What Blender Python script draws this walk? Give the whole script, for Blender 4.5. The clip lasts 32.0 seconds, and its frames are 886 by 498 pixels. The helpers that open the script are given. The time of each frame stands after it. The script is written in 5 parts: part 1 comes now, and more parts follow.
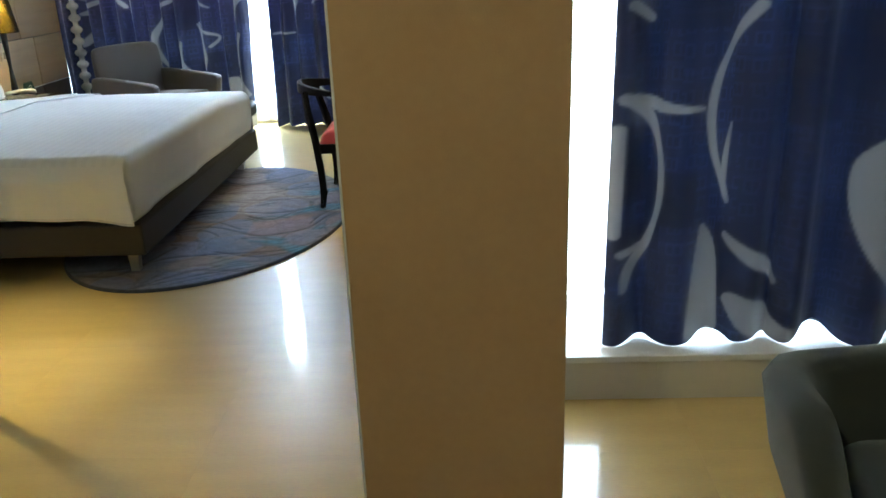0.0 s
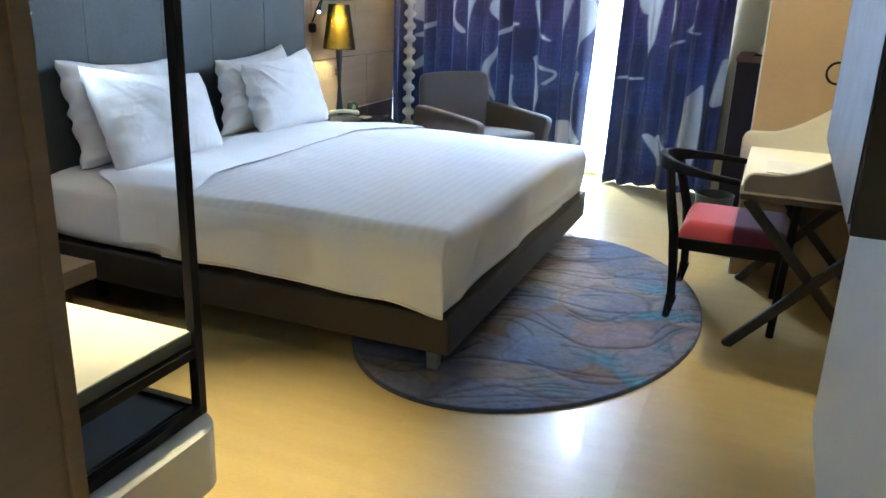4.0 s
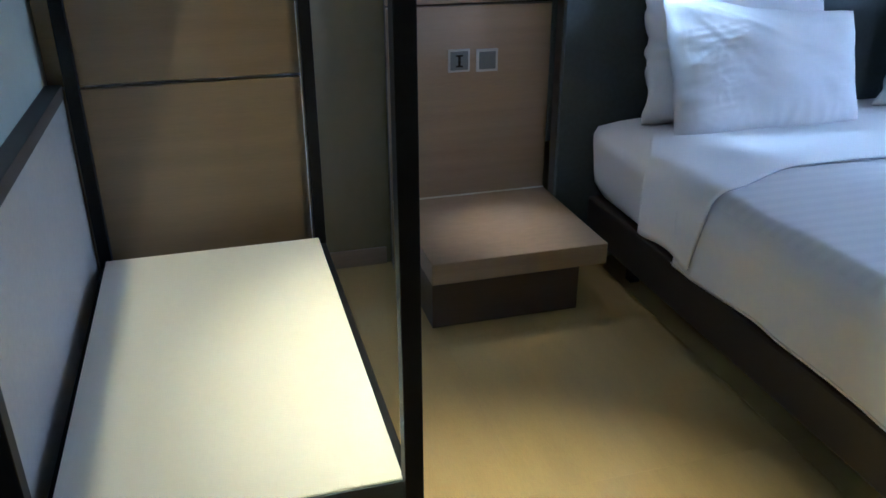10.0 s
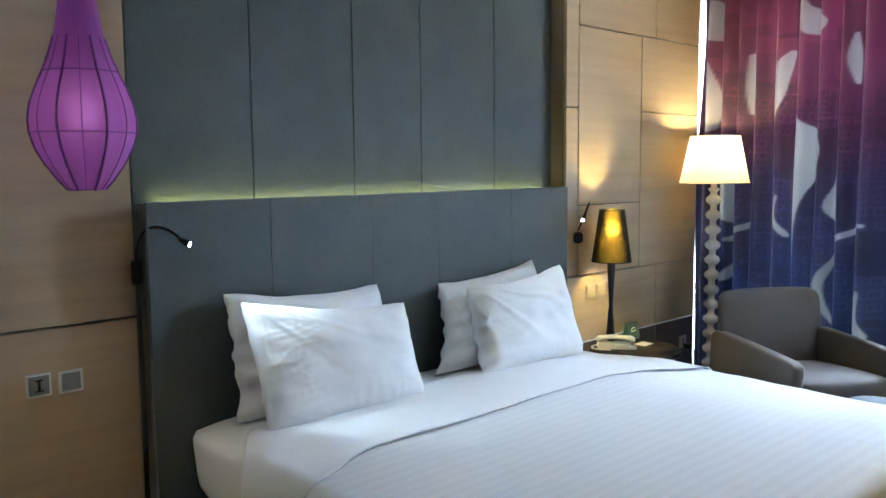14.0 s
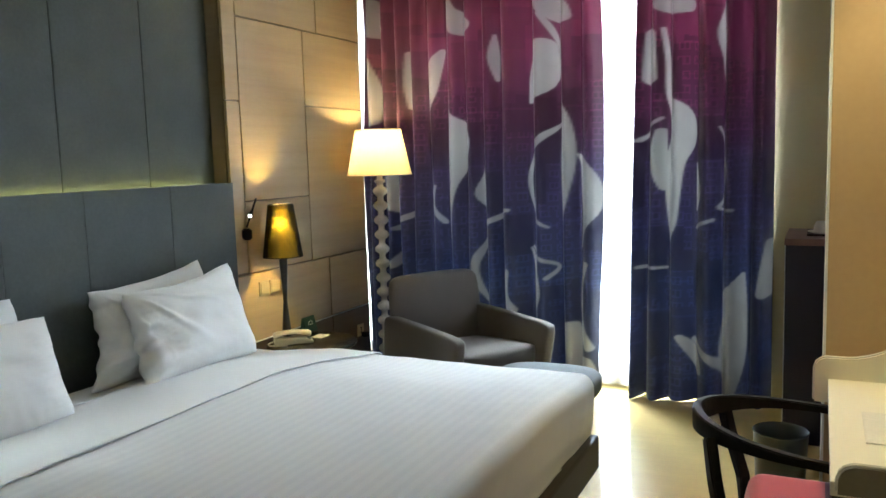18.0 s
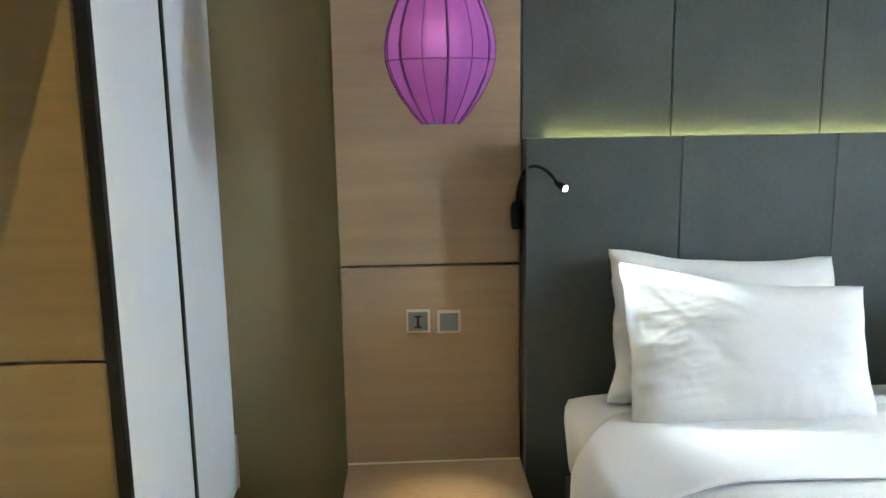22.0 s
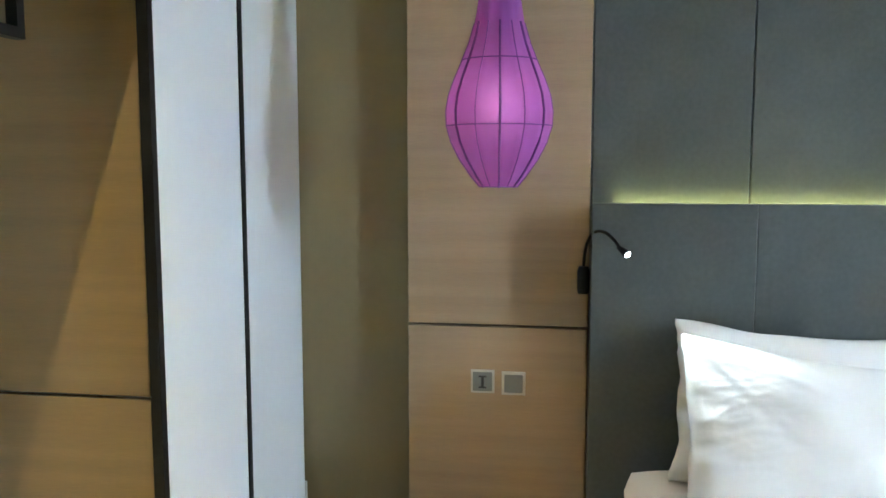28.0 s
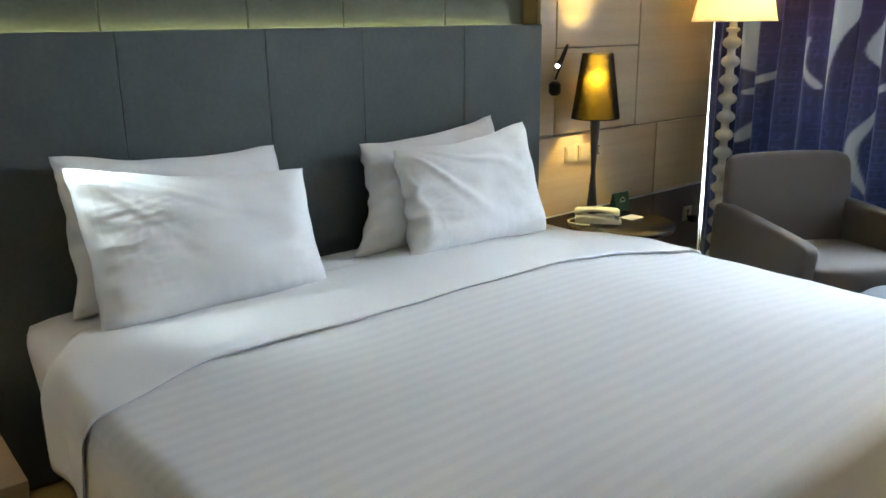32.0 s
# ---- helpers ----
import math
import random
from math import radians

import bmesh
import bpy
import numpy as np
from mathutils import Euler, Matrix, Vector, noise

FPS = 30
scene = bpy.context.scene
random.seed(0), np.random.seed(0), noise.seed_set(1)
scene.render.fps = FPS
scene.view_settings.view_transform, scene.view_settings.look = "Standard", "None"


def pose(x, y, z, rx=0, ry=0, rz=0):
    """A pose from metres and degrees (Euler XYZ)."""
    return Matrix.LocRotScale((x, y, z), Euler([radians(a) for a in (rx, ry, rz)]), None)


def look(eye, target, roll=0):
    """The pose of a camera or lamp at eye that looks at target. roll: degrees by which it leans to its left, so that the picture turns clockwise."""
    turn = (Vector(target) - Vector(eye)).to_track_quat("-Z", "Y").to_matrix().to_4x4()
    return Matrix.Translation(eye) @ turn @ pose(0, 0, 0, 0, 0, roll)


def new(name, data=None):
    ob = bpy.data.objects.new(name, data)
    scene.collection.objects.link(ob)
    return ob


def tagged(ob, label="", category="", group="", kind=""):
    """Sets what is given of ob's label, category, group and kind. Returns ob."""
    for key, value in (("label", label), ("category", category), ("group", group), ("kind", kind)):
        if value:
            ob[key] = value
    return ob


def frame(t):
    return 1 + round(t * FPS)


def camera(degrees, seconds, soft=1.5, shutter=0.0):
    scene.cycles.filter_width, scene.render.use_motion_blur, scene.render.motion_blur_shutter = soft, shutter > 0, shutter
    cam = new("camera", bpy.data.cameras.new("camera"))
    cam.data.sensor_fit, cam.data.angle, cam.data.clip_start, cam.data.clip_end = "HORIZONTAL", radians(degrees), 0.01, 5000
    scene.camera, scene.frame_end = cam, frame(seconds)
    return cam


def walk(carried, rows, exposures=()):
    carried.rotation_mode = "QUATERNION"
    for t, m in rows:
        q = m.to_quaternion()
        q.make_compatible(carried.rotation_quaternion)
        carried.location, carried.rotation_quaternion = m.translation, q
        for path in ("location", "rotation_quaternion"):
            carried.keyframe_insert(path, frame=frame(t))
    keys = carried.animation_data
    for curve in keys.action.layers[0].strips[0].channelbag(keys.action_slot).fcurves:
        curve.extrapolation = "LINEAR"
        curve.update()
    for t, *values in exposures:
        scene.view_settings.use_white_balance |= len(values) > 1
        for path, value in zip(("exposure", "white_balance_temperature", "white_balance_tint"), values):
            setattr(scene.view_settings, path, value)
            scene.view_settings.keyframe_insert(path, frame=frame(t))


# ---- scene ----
cam = camera(58.0, 32.0, soft=1.6)
PATH = [
    (0, (3.896, -3.583, 1.507), (3.822, -1.708, 0.816), -2.1),
    (0.5, (3.797, -3.618, 1.528), (3.502, -1.760, 0.849), 0.2),
    (1, (3.749, -3.618, 1.524), (3.279, -1.796, 0.848), 1.8),
    (1.5, (3.713, -3.547, 1.505), (3.155, -1.739, 0.857), 2.5),
    (2, (3.620, -3.374, 1.518), (3.012, -1.574, 0.892), 2.9),
    (2.5, (3.571, -3.199, 1.539), (2.917, -1.415, 0.916), 2.4),
    (4.5, (3.182, -2.284, 1.534), (2.411, -0.553, 0.894), 2.1),
    (5, (3.085, -2.047, 1.536), (2.108, -0.431, 0.878), 2.8),
    (5.5, (2.971, -1.817, 1.514), (1.755, -0.378, 0.843), 2.1),
    (6, (2.924, -1.679, 1.513), (1.477, -0.491, 0.810), 0.8),
    (6.5, (2.932, -1.562, 1.503), (1.302, -0.723, 0.704), 0.7),
    (7, (2.931, -1.451, 1.459), (1.242, -0.901, 0.539), -0.0),
    (7.5, (2.928, -1.364, 1.419), (1.282, -0.933, 0.368), -0.9),
    (8, (2.924, -1.312, 1.385), (1.344, -0.934, 0.218), -1.2),
    (8.5, (2.922, -1.293, 1.368), (1.375, -0.950, 0.148), -1.5),
    (9, (2.923, -1.285, 1.376), (1.346, -0.966, 0.187), -1.8),
    (9.5, (2.923, -1.282, 1.404), (1.259, -0.907, 0.358), -1.4),
    (10, (2.915, -1.266, 1.472), (1.168, -0.769, 0.633), -0.1),
    (10.5, (2.932, -1.257, 1.520), (1.147, -0.613, 0.888), 0.4),
    (11, (2.963, -1.281, 1.541), (1.198, -0.478, 1.050), 0.1),
    (11.5, (3.007, -1.296, 1.584), (1.275, -0.380, 1.180), 0.3),
    (12, (3.010, -1.289, 1.599), (1.308, -0.290, 1.273), 0.2),
    (12.5, (3.017, -1.272, 1.625), (1.368, -0.179, 1.330), 0.3),
    (13, (3.042, -1.247, 1.619), (1.455, -0.058, 1.357), -0.1),
    (13.5, (3.070, -1.229, 1.631), (1.544, 0.042, 1.398), -0.3),
    (15.5, (3.136, -1.171, 1.622), (1.912, 0.402, 1.463), -1.4),
    (16, (3.134, -1.143, 1.605), (2.016, 0.507, 1.436), -1.5),
    (16.5, (3.143, -1.109, 1.596), (2.150, 0.617, 1.409), -1.5),
    (17, (3.150, -1.101, 1.602), (2.249, 0.674, 1.399), -1.7),
    (17.5, (3.168, -1.109, 1.610), (2.303, 0.681, 1.394), -1.9),
    (18, (3.170, -1.100, 1.609), (2.316, 0.693, 1.383), -1.7),
    (18.5, (3.146, -1.077, 1.591), (2.265, 0.700, 1.331), -1.5),
    (19, (3.084, -1.016, 1.577), (2.079, 0.688, 1.286), -1.3),
    (19.5, (2.991, -0.899, 1.586), (1.784, 0.663, 1.265), -1.5),
    (20, (2.971, -0.799, 1.604), (1.484, 0.487, 1.233), -1.9),
    (20.5, (2.940, -0.626, 1.598), (1.196, 0.272, 1.212), -1.8),
    (21, (2.905, -0.531, 1.613), (1.026, 0.034, 1.225), -0.9),
    (21.5, (2.848, -0.468, 1.599), (0.912, -0.138, 1.222), -1.0),
    (22, (2.808, -0.402, 1.619), (0.841, -0.316, 1.265), -0.9),
    (22.5, (2.801, -0.253, 1.622), (0.829, -0.393, 1.318), -0.4),
    (23, (2.806, -0.113, 1.624), (0.837, -0.443, 1.503), -0.8),
    (23.5, (2.830, -0.142, 1.664), (0.877, -0.560, 1.760), -2.6),
    (24, (2.845, -0.160, 1.689), (0.929, -0.670, 1.951), -3.3),
    (24.5, (2.884, -0.172, 1.715), (1.012, -0.750, 2.118), -3.3),
    (27, (2.867, -0.104, 1.671), (0.918, -0.538, 1.779), -1.3),
    (27.5, (2.849, -0.124, 1.650), (0.880, -0.471, 1.577), -0.5),
    (28, (2.833, -0.123, 1.630), (0.863, -0.399, 1.422), 0.0),
    (28.5, (2.823, -0.132, 1.613), (0.855, -0.315, 1.311), 0.5),
    (29, (2.806, -0.158, 1.591), (0.853, -0.203, 1.165), 1.1),
    (29.5, (2.788, -0.223, 1.567), (0.872, -0.046, 1.019), 0.6),
    (30, (2.787, -0.303, 1.529), (0.947, 0.188, 0.920), 0.1),
    (30.5, (2.814, -0.260, 1.516), (1.065, 0.476, 0.884), -0.3),
    (31, (2.826, -0.229, 1.531), (1.161, 0.681, 0.899), -0.5),
    (31.5, (2.834, -0.269, 1.520), (1.233, 0.777, 0.935), -0.8),
    (32, (2.864, -0.353, 1.523), (1.378, 0.869, 0.975), -0.7),
]
walk(cam, [(t, look(eye, target, roll)) for t, eye, target, roll in PATH],
     exposures=[(0.0, 0.5, 5150, 3), (1.0, 0.7, 5050, 0), (1.5, 0.78, 4900, 0), (2.5, 0.90, 4700, 2), (4.5, 0.79, 5000, 10), (6.0, 0.47, 5850, 10), (7.0, 0.42, 5700, 3), (8.0, 0.27, 4650, 4), (9.0, 0.24, 4350, 10), (10.0, 0.28, 4200, 12), (11.0, 0.76, 4600, 7), (13.5, 0.73, 4900, 7), (16.0, 0.28, 5700, 1), (19.0, 0.28, 5850, 3), (20.0, 0.10, 6400, 2), (21.0, 0.83, 5950, 2), (23.0, 1.33, 5500, 3), (24.5, 1.90, 5250, 3), (27.0, 1.84, 5550, 4), (28.0, 1.40, 5500, 3), (29.0, 1.12, 5400, 2), (30.0, 0.78, 5550, 5), (31.0, 0.57, 5400, 7), (32.0, 0.44, 5600, 5)])

# ---- light ----
world = bpy.data.worlds.new("sky")
scene.world = world
world.use_nodes = True
wn = world.node_tree
sky = wn.nodes.new("ShaderNodeTexSky")
sky.sky_type, sky.sun_disc = "NISHITA", False
sky.sun_elevation, sky.sun_rotation = radians(48), radians(30)
wn.links.new(sky.outputs[0], wn.nodes["Background"].inputs[0])
wn.nodes["Background"].inputs[1].default_value = 0.1


def area(name, eye, target, w, h, watts, color):
    d = bpy.data.lights.new(name, "AREA")
    d.shape, d.size, d.size_y, d.energy, d.color = "RECTANGLE", w, h, watts, color
    ob = new(name, d)
    ob.matrix_world = look(eye, target)
    return ob


def bulb(name, eye, watts, color, radius=0.03):
    d = bpy.data.lights.new(name, "POINT")
    d.energy, d.color, d.shadow_soft_size = watts, color, radius
    ob = new(name, d)
    ob.location = eye
    return ob


def spot(name, eye, target, watts, color, degrees, blend=0.5, radius=0.02):
    d = bpy.data.lights.new(name, "SPOT")
    d.energy, d.color, d.shadow_soft_size = watts, color, radius
    d.spot_size, d.spot_blend = radians(degrees), blend
    ob = new(name, d)
    ob.matrix_world = look(eye, target)
    return ob


PX, PY = 0.386, -0.295
DAY = (0.86, 0.94, 1.0)
area("window_daylight", (1.7, 5.6, 3.3), (1.75, 2.2, 0.2), 3.2, 2.2, 4200, DAY)
area("alcove_daylight", (5.3, -0.62, 1.5), (5.3, -5, 1.2), 2.3, 2.5, 290, DAY)
spot("wardrobe_downlight", (1.585, -0.760, 2.9), (2.0, -2.2, 0), 92, (1.0, 0.73, 0.27), 82, 1.0, 0.015)
spot("wardrobe_downlight_core", (1.585, -0.760, 2.898), (1.80, -0.74, 0), 285, (1.0, 0.74, 0.29), 37, 1.0, 0.015)
bulb("floor_lamp_bulb", (0.36, 3.80, 1.73), 25, (1.0, 0.71, 0.29), 0.03)
bulb("table_lamp_bulb", (0.26, 2.78, 1.25), 34, (1.0, 0.70, 0.20), 0.02)
bulb("pendant_bulb", (PX, PY, 1.80), 1.75, (1.0, 0.86, 0.85), 0.045)
spot("reading_spot", (0.302, 0.142, 1.322), (0.53, 0.47, 0.96), 15, (0.93, 1.0, 0.92), 56, 1.0, 0.02)
spot("reading_spot_b", (0.29, 2.43, 1.29), (0.46, 2.10, 1.06), 5, (0.95, 1.0, 0.90), 48, 0.7, 0.012)
area("headboard_led", (0.022, 1.26, 1.488), (0.0, 1.26, 1.62), 2.36, 0.012, 1.8, (1.0, 0.86, 0.27))
spot("pendant_downlight", (PX, PY, 1.557), (PX, PY, 0), 38, (1.0, 0.70, 0.40), 29, 1.0, 0.02)
spot("pendant_spill", (PX, PY, 1.556), (PX, PY, 0), 5, (1.0, 0.72, 0.40), 84, 0.9, 0.012)
spot("entry_downlight", (3.0, -3.9, 2.9), (3.3, -2.6, 0), 52, (1.0, 0.76, 0.34), 116, 0.8, 0.03)
spot("desk_light", (3.36, 1.78, 2.9), (3.42, 1.75, 0.75), 105, (1.0, 0.76, 0.36), 66, 0.6, 0.04)

# ---- materials ----
def mat(name, base, rough=0.5, second=None, scale=6.0, amount=0.5, stretch=(1, 1, 1), bump=0.0, bump_scale=80.0,
        metal=0.0, coat=0.0, sheen=0.0, detail=4.0, fine=None, translucent=0.0, rand=0.0):
    """Principled material with colour variation at two scales, and relief."""
    m = bpy.data.materials.new(name)
    m.use_nodes = True
    nt = m.node_tree
    b = nt.nodes["Principled BSDF"]
    link = nt.links.new
    co = nt.nodes.new("ShaderNodeTexCoord")
    mp = nt.nodes.new("ShaderNodeMapping")
    mp.inputs["Scale"].default_value = stretch
    link(co.outputs["Object"], mp.inputs["Vector"])
    n1 = nt.nodes.new("ShaderNodeTexNoise")
    n1.inputs["Scale"].default_value, n1.inputs["Detail"].default_value = scale, detail
    link(mp.outputs[0], n1.inputs["Vector"])
    n2 = nt.nodes.new("ShaderNodeTexNoise")
    n2.inputs["Scale"].default_value, n2.inputs["Detail"].default_value = fine or scale * 12, 3
    link(mp.outputs[0], n2.inputs["Vector"])
    mix0 = nt.nodes.new("ShaderNodeMath")
    mix0.operation = "MULTIPLY_ADD"
    mix0.inputs[1].default_value = 0.4
    link(n2.outputs["Fac"], mix0.inputs[0])
    half = nt.nodes.new("ShaderNodeMath")
    half.operation = "MULTIPLY"
    half.inputs[1].default_value = 0.6
    link(n1.outputs["Fac"], half.inputs[0])
    link(half.outputs[0], mix0.inputs[2])
    ramp = nt.nodes.new("ShaderNodeValToRGB")
    second = second or tuple(c * 0.82 for c in base)
    a = 0.5 - 0.22 / max(amount, 0.05) * 0.5
    ramp.color_ramp.elements[0].position, ramp.color_ramp.elements[1].position = max(0.0, a), min(1.0, 1 - a)
    ramp.color_ramp.elements[0].color, ramp.color_ramp.elements[1].color = (*second, 1), (*base, 1)
    link(mix0.outputs[0], ramp.inputs[0])
    out = ramp.outputs[0]
    if rand:
        oi = nt.nodes.new("ShaderNodeObjectInfo")
        hsv = nt.nodes.new("ShaderNodeHueSaturation")
        mr = nt.nodes.new("ShaderNodeMapRange")
        mr.inputs[3].default_value, mr.inputs[4].default_value = 1 - rand, 1 + rand
        link(oi.outputs["Random"], mr.inputs[0])
        link(mr.outputs[0], hsv.inputs["Value"])
        link(out, hsv.inputs["Color"])
        out = hsv.outputs[0]
    link(out, b.inputs["Base Color"])
    rr = nt.nodes.new("ShaderNodeMapRange")
    rr.inputs[3].default_value, rr.inputs[4].default_value = rough * 0.88, min(1.0, rough * 1.12)
    link(n1.outputs["Fac"], rr.inputs[0])
    link(rr.outputs[0], b.inputs["Roughness"])
    b.inputs["Metallic"].default_value = metal
    b.inputs["Coat Weight"].default_value = coat
    b.inputs["Coat Roughness"].default_value = 0.045
    b.inputs["Sheen Weight"].default_value = sheen
    if bump:
        n3 = nt.nodes.new("ShaderNodeTexNoise")
        n3.inputs["Scale"].default_value, n3.inputs["Detail"].default_value = bump_scale, 4
        link(mp.outputs[0], n3.inputs["Vector"])
        bp = nt.nodes.new("ShaderNodeBump")
        bp.inputs["Strength"].default_value, bp.inputs["Distance"].default_value = bump, 0.004
        link(n3.outputs["Fac"], bp.inputs["Height"])
        link(bp.outputs[0], b.inputs["Normal"])
    if translucent:
        tr = nt.nodes.new("ShaderNodeBsdfTranslucent")
        link(out, tr.inputs[0])
        ms = nt.nodes.new("ShaderNodeMixShader")
        ms.inputs[0].default_value = translucent
        link(b.outputs[0], ms.inputs[1])
        link(tr.outputs[0], ms.inputs[2])
        link(ms.outputs[0], nt.nodes["Material Output"].inputs[0])
    return m


def glow(name, color, strength):
    m = bpy.data.materials.new(name)
    m.use_nodes = True
    nt = m.node_tree
    e = nt.nodes.new("ShaderNodeEmission")
    e.inputs[0].default_value, e.inputs[1].default_value = (*color, 1), strength
    nt.links.new(e.outputs[0], nt.nodes["Material Output"].inputs[0])
    return m


M_FLOOR = mat("beige_polished_tile", (0.58, 0.43, 0.16), 0.30, (0.505, 0.37, 0.137), 1.6, 0.8, (1, 7, 1), coat=0.8, rand=0.03, fine=40)
_f = M_FLOOR.node_tree.nodes["Principled BSDF"]
_f.inputs["Specular IOR Level"].default_value, _f.inputs["Coat Roughness"].default_value = 0.5, 0.05
M_GROUT = mat("tile_grout", (0.44, 0.34, 0.16), 0.4, bump=0.1)
M_CEIL = mat("white_ceiling_paint", (0.8, 0.79, 0.76), 0.85, bump=0.05, bump_scale=200)
M_OAK = mat("oak_veneer", (0.35, 0.26, 0.166), 0.42, (0.287, 0.211, 0.133), 3.0, 0.75, (1, 0.35, 9), rand=0.03, bump=0.06, bump_scale=60, fine=60)
M_OAK_V = mat("oak_veneer_panel", (0.40, 0.30, 0.182), 0.42, (0.34, 0.252, 0.150), 3.0, 0.75, (1, 0.35, 9), rand=0.04, bump=0.06, bump_scale=60, fine=60)
M_OAKG = mat("golden_oak_veneer", (0.245, 0.175, 0.09), 0.42, (0.20, 0.142, 0.073), 3.0, 0.75, (1, 0.35, 9), rand=0.03, bump=0.06, bump_scale=60, fine=60)
M_BROWN = mat("brown_laminate", (0.17, 0.125, 0.082), 0.5, (0.14, 0.10, 0.066), 3, 0.7, (1, 0.4, 8), bump=0.05)
M_OLIVE = mat("olive_wall_paint", (0.205, 0.170, 0.085), 0.75, (0.186, 0.154, 0.076), 2.5, 0.6, bump=0.08, bump_scale=240)
M_TAN = mat("tan_textured_wallcovering", (0.48, 0.345, 0.20), 0.8, (0.44, 0.31, 0.18), 3.5, 0.6, bump=0.15, bump_scale=300)
M_CREAM = mat("cream_wall_paint", (0.57, 0.48, 0.29), 0.75, (0.53, 0.445, 0.265), 2.5, 0.5, bump=0.05, bump_scale=240)
M_PALE = mat("pale_green_grey_paint", (0.40, 0.43, 0.36), 0.75, (0.365, 0.39, 0.325), 2.5, 0.5, bump=0.05, bump_scale=200)
M_SAGE = mat("white_laminate", (0.66, 0.70, 0.74), 0.6, (0.63, 0.67, 0.71), 2, 0.4)
M_GREY = mat("slate_upholstery", (0.057, 0.067, 0.064), 0.6, (0.039, 0.047, 0.045), 5, 0.8, bump=0.25, bump_scale=420, sheen=0.15)
M_DKWOOD = mat("dark_brown_lacquer", (0.06, 0.048, 0.036), 0.5, (0.05, 0.04, 0.03), 4, 0.6, (1, 0.4, 8))
M_BEDBASE = mat("dark_taupe_leatherette", (0.034, 0.027, 0.019), 0.55, (0.027, 0.021, 0.015), 6, 0.6, bump=0.15, bump_scale=300)
M_BLACK = mat("black_metal", (0.007, 0.007, 0.007), 0.5, (0.011, 0.010, 0.010), 8, 0.6)
for _b in (M_BLACK,):
    _b.node_tree.nodes["Principled BSDF"].inputs["Specular IOR Level"].default_value = 0.15
M_BLACKG = mat("black_lacquer", (0.012, 0.011, 0.011), 0.36, (0.018, 0.016, 0.015), 8, 0.6)
M_SHELF = mat("cream_laminate_shelf", (0.80, 0.755, 0.64), 0.5, (0.77, 0.725, 0.61), 4, 0.5)
M_SHELFEDGE = mat("grey_green_edge", (0.09, 0.105, 0.10), 0.5)
M_PLINTH = mat("pale_stone_plinth", (0.62, 0.60, 0.54), 0.4, (0.58, 0.56, 0.50), 3, 0.5)
M_TABLE = mat("black_satin_lacquer", (0.006, 0.006, 0.006), 0.26, (0.008, 0.007, 0.007), 8, 0.6)
M_STEEL = mat("brushed_steel", (0.6, 0.6, 0.58), 0.3, metal=1.0)
M_WPLASTIC = mat("ivory_plastic", (0.72, 0.68, 0.55), 0.35)
M_PLATEB = mat("champagne_plastic", (0.40, 0.32, 0.21), 0.4)
M_DADO = mat("dark_walnut_laminate", (0.085, 0.062, 0.042), 0.45, (0.068, 0.048, 0.032), 3, 0.7, (1, 0.4, 8), bump=0.05)
M_GPLATE = mat("grey_plastic_rocker", (0.16, 0.17, 0.175), 0.4)
M_PLATERIM = mat("white_plastic_rim", (0.55, 0.55, 0.53), 0.4)
M_CHAIRF = mat("taupe_woven_fabric", (0.088, 0.070, 0.057), 0.85, (0.073, 0.058, 0.047), 8, 0.6, bump=0.35, bump_scale=600, sheen=0.2)
M_CHAIRG = mat("grey_green_woven_fabric", (0.052, 0.062, 0.058), 0.85, (0.043, 0.052, 0.049), 8, 0.6, bump=0.35, bump_scale=600, sheen=0.2)
M_OTTO = mat("pale_grey_fabric", (0.12, 0.125, 0.13), 0.85, bump=0.3, bump_scale=500)
M_CORAL = mat("coral_fabric", (0.484, 0.051, 0.067), 0.8, (0.437, 0.044, 0.059), 8, 0.6, bump=0.3, bump_scale=500, sheen=0.3)
M_PURPLE = mat("plum_fabric", (0.13, 0.02, 0.065), 0.8, (0.11, 0.016, 0.055), 8, 0.6, bump=0.3, bump_scale=500, sheen=0.3)
M_PCAB = mat("aubergine_lacquer", (0.014, 0.012, 0.034), 0.4, (0.011, 0.009, 0.027), 4, 0.5)
M_PCABTOP = mat("dusty_plum_top", (0.20, 0.10, 0.09), 0.45)
M_LAMPWHITE = mat("glossy_white_lacquer", (0.62, 0.60, 0.54), 0.25, coat=0.4)
M_SHADE = mat("ivory_lampshade", (0.84, 0.71, 0.45), 0.8, (0.79, 0.66, 0.41), 20, 0.5, translucent=0.32, bump=0.1, bump_scale=300)
M_TSHADE = mat("amber_lampshade_lining", (0.30, 0.20, 0.014), 0.7, (0.17, 0.11, 0.008), 16, 1.0, (1, 1, 1), translucent=0.07, detail=6)
M_SILK = mat("violet_silk", (0.21, 0.085, 0.44), 0.7, (0.17, 0.065, 0.37), 22, 0.9, sheen=0.15, translucent=0.46, bump=0.2, bump_scale=150)
for _n in M_SILK.node_tree.nodes:
    if _n.bl_idname == "ShaderNodeBsdfTranslucent":
        M_SILK.node_tree.links.remove(_n.inputs[0].links[0])
        _n.inputs[0].default_value = (0.82, 0.22, 0.64, 1)
M_SILKRIB = mat("dark_violet_rib", (0.25, 0.08, 0.34), 0.7, translucent=0.35)


